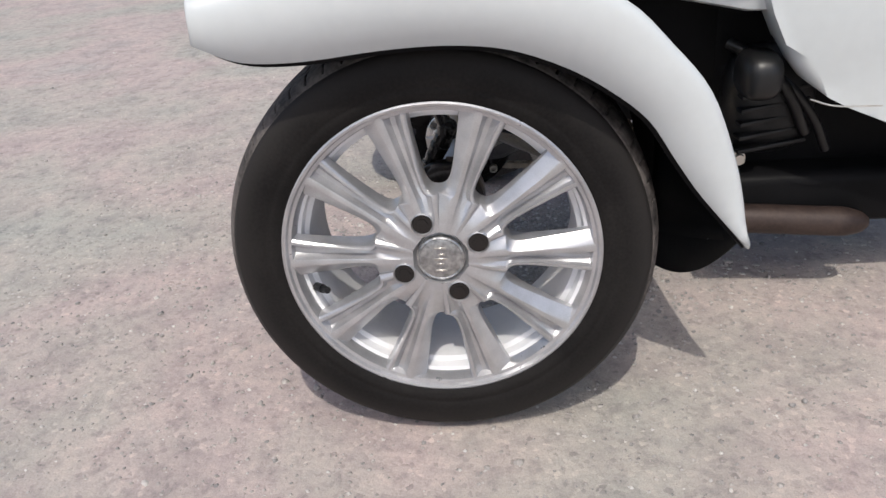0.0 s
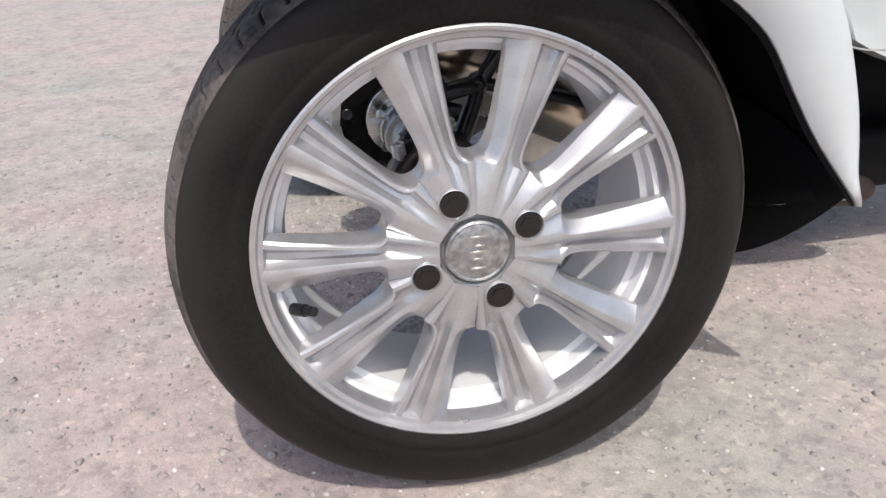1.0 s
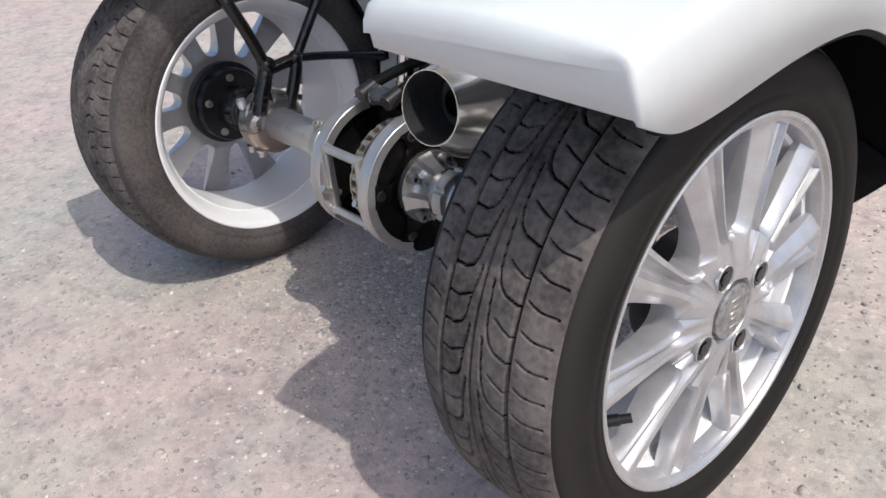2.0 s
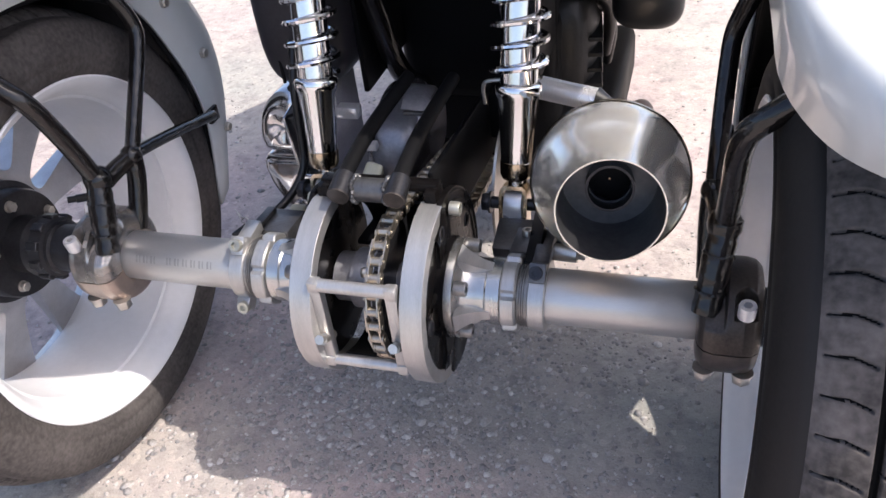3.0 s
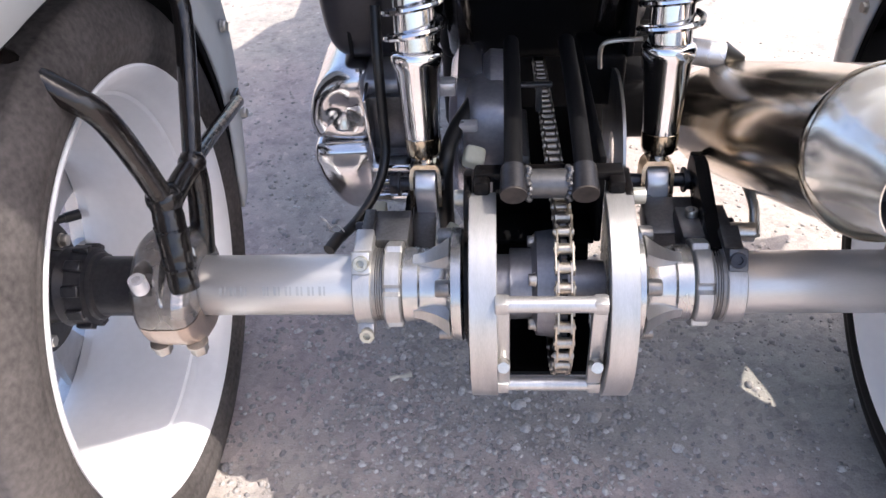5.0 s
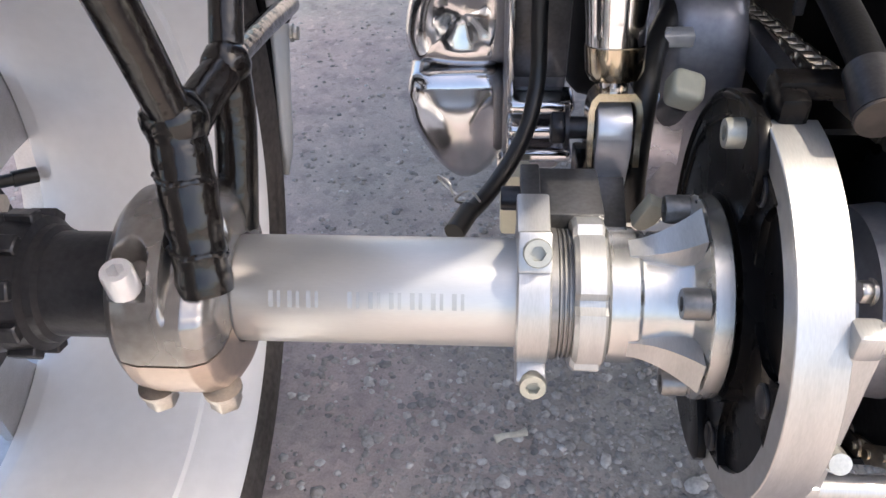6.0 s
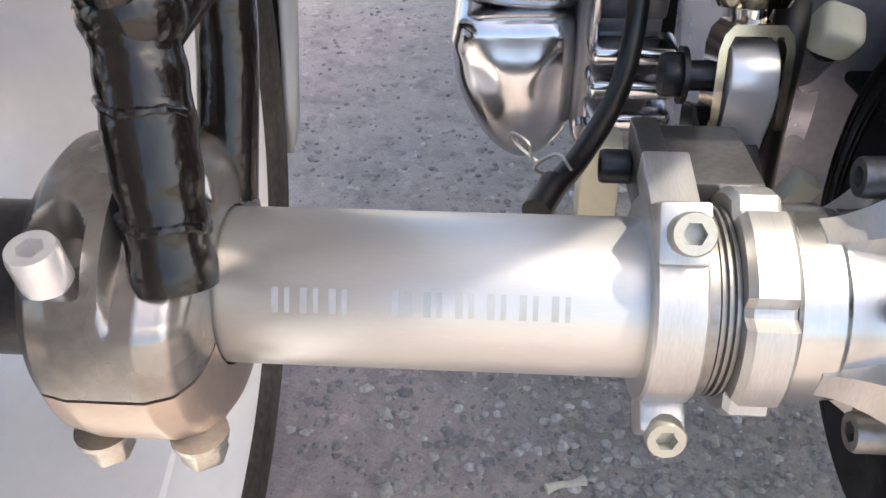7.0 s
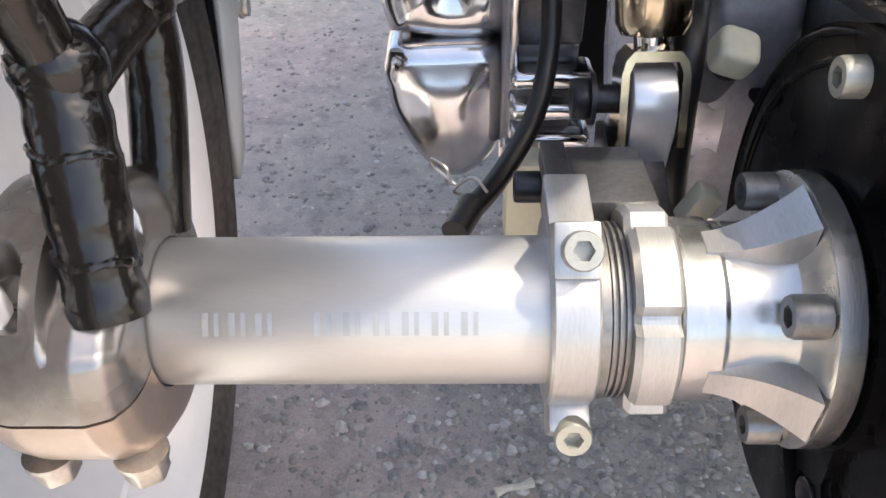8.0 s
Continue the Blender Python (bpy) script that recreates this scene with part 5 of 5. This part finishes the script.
# dark under-body between the shocks
under = new("underbody")
under.parent = trike
tagged(under, "black plastic inner mudguard and frame under the seat")
bm = bmesh.new()
blob(bm, (-0.004, 0.60, 0.46), (0.215, 0.40, 0.40), bevel=0.10)
part("inner_mudguard", bm, DARK, under)
for k in (-1, 1):
    bm = bmesh.new()
    box(bm, (-0.004 + k * 0.102, 0.36, 0.50), (0.008, 0.20, 0.32), (0, 0, 0), 0.003)
    part("side_panel", bm, DARK, under)
bm = bmesh.new()
box(bm, (-0.004, 0.37, 0.655), (0.21, 0.22, 0.01), (0, 0, 0), 0.003)
part("top_panel", bm, DARK, under)
bm = bmesh.new()
blob(bm, (0.0, 0.62, 0.26), (0.22, 0.42, 0.25), bevel=0.12)
part("engine_block", bm, DARK, under)
bm = bmesh.new()
blob(bm, (0.11, 0.62, 0.165), (0.13, 0.38, 0.09), bevel=0.2)
part("sump", bm, DARK, under)
for s in (1, -1):
    bm = bmesh.new()
    sweep(bm, [(s * 0.075, 0.16, 0.66), (s * 0.08, 0.25, 0.48), (s * 0.08, 0.34, 0.32), (s * 0.09, 0.6, 0.2)], 0.014)
    part("frame_tube", bm, BLACK, under)
bm = bmesh.new()
box(bm, (-0.006, 0.165, 0.366), (0.036, 0.006, 0.004), (0, 0, 0), 0.001)
box(bm, (0.0, 0.168, 0.350), (0.006, 0.004, 0.03), (0, 0, 0), 0.001)
part("crosspiece", bm, DSTEEL, under)
bm = bmesh.new()
box(bm, (0.082, 0.299, 0.338), (0.040, 0.004, 0.006), (0, 0, 0), 0.001)
part("thin_bar", bm, STEEL, under)

case = new("side_case")
case.parent = trike
tagged(case, "black rounded plastic side case behind the shock")
bm = bmesh.new()
round_blob(bm, (-0.160, 0.285, 0.485), (0.104, 0.18, 0.245), 0.45, 36)
part("shell", bm, CASEM, case)
bm = bmesh.new()
for dx in (-0.015, 0.01):
    box(bm, (-0.165 + dx, 0.1995, 0.48), (0.004, 0.003, 0.20), (0, 0, 0), 0.001)
part("seam", bm, DARK, case)

# bodywork above and ahead: unseen masses that cast shade, side fairing
body = new("bodywork")
body.parent = trike
tagged(body, "white painted bodywork panels with unseen shade-casting masses")
# Stays out of view; outline fitted to the shade edge round the left wheel.
bm = bmesh.new()
prism(bm, [(0.010, 0.77), (-0.030, 0.85), (-0.094, 1.01), (-0.162, 1.21), (-0.178, 1.26), (-0.15, 1.30), (0.30, 1.31), (0.50, 1.22), (0.62, 1.05), (0.64, 0.77)], "x", -0.175, 0.175, 0.022)
part("unseen_tail", bm, WHITE, body)
# Narrow unseen mass, shaped to end the ground shadow at the front.
bm = bmesh.new()
prism(bm, [(0.56, 0.50), (0.58, 1.06), (0.67, 1.04), (0.81, 0.91), (0.88, 0.84), (1.05, 0.72), (1.11, 0.58), (0.78, 0.50)], "x", -0.045, 0.045, 0.012)
part("unseen_front_mass", bm, WHITE, body)
# Unseen flat pans added to keep the sun off the ground below.
for x, w in ((0.205, 0.27), (-0.14, 0.14)):
    bm = bmesh.new()
    box(bm, (x, 0.265, 0.655), (w, 0.44, 0.03), (0, 0, 0), 0.008)
    part("unseen_shade_pan", bm, WHITE, body)
bm = bmesh.new()
round_blob(bm, (0.05, 1.22, 0.42), (0.30, 0.92, 0.40), 0.35, 40)
part("front_body", bm, WHITE, body)
bm = bmesh.new()
prism(bm, [(0.428, 0.52), (0.446, 0.480), (0.466, 0.438), (0.482, 0.408), (0.503, 0.382), (0.530, 0.362), (0.559, 0.346), (0.614, 0.322), (0.72, 0.285), (0.85, 0.25), (1.2, 0.22), (1.2, 0.60), (0.42, 0.60)], "x", 0.20, 0.27, 0.018)
part("side_fairing", bm, WHITE, body)
bm = bmesh.new()
prism(bm, [(0.20, 0.545), (0.26, 0.515), (0.42, 0.478), (0.60, 0.47), (0.60, 0.64), (0.18, 0.64)], "x", 0.16, 0.24, 0.012)
part("upper_panel", bm, WHITE, body)
bm = bmesh.new()
sweep(bm, [(0.275, 0.505, 0.362), (0.28, 0.54, 0.352), (0.282, 0.60, 0.350)], 0.0012, n=6)
part("cable", bm, STEEL, body)
bm = bmesh.new()
sweep(bm, [(0.190, 0.40, 0.149), (0.194, 0.48, 0.145), (0.198, 0.56, 0.140), (0.202, 0.645, 0.135)], lambda t: 0.0235 * min(1.0, 0.35 + 0.65 * math.sqrt(max(0.0, 1 - t) / 0.14)), n=28, per=10)
part("pipe", bm, RUST, body, "brown rusty exhaust pipe")
bm = bmesh.new()
round_blob(bm, (0.090, 0.50, 0.315), (0.12, 0.15, 0.18), 0.7)
part("engine_cylinder", bm, ENGINE, body, "dark greasy finned engine cylinder")
for k in range(5):
    bm = bmesh.new()
    box(bm, (0.135, 0.50, 0.250 + 0.022 * k), (0.034, 0.11, 0.007), (6, 0, 8), 0.002)
    part("fin", bm, ENGINE, body)
bm = bmesh.new()
hex_bolt(bm, (0.150, 0.452, 0.232), (1, 0, 0), 0.010, 0.010)
part("axle_nut", bm, STEEL, body)
for y0, z0, r in ((0.50, 0.36, 0.009), (0.535, 0.33, 0.007)):
    bm = bmesh.new()
    sweep(bm, [(0.12, y0 - 0.07, z0 + 0.05), (0.155, y0 - 0.02, z0 + 0.02), (0.160, y0 + 0.02, z0 - 0.03), (0.150, y0 + 0.05, z0 - 0.09)], r, n=14)
    part("engine_hose", bm, HOSE, body, "dark rubber engine hose")
bm = bmesh.new()
cyl(bm, (0.115, 0.225, 0.372), (0.180, 0.214, 0.364), 0.0128, n=24)
part("foot_peg", bm, PLATE, body, "pale steel foot peg")
bm = bmesh.new()
cyl(bm, (0.180, 0.214, 0.364), (0.199, 0.211, 0.361), 0.0140, 0.004, n=24)
part("peg_end", bm, HOSE, body)
bm = bmesh.new()
round_blob(bm, (0.215, 0.45, 0.385), (0.09, 0.06, 0.07), 0.7)
part("pedal_pad", bm, HOSE, body)

# worn engraved lettering on the axle tube, as plain bars
marks = new("engraving")
marks.parent = trike
tagged(marks, "faint worn engraved lettering on the axle tube")
first = None
slots = [i * 0.0090 for i in range(3)] + [0.0375 + i * 0.0098 for i in range(6)]
for x in slots:
    for k, (dx, w) in enumerate(((-0.0020, 0.0011), (0.0018, 0.0008))):
        bm = bmesh.new()
        rows = []
        for i in range(5):
            a = radians(180 - 40 + 17 * i / 4)
            rows.append([bm.verts.new((-0.2765 + x + dx + w * q, 0.02692 * math.cos(a), AX + 0.02692 * math.sin(a))) for q in (-1, 1)])
        for p, q in zip(rows, rows[1:]):
            bm.faces.new((p[0], p[1], q[1], q[0]))
        part("bar", bm, ENGRAVE, marks)
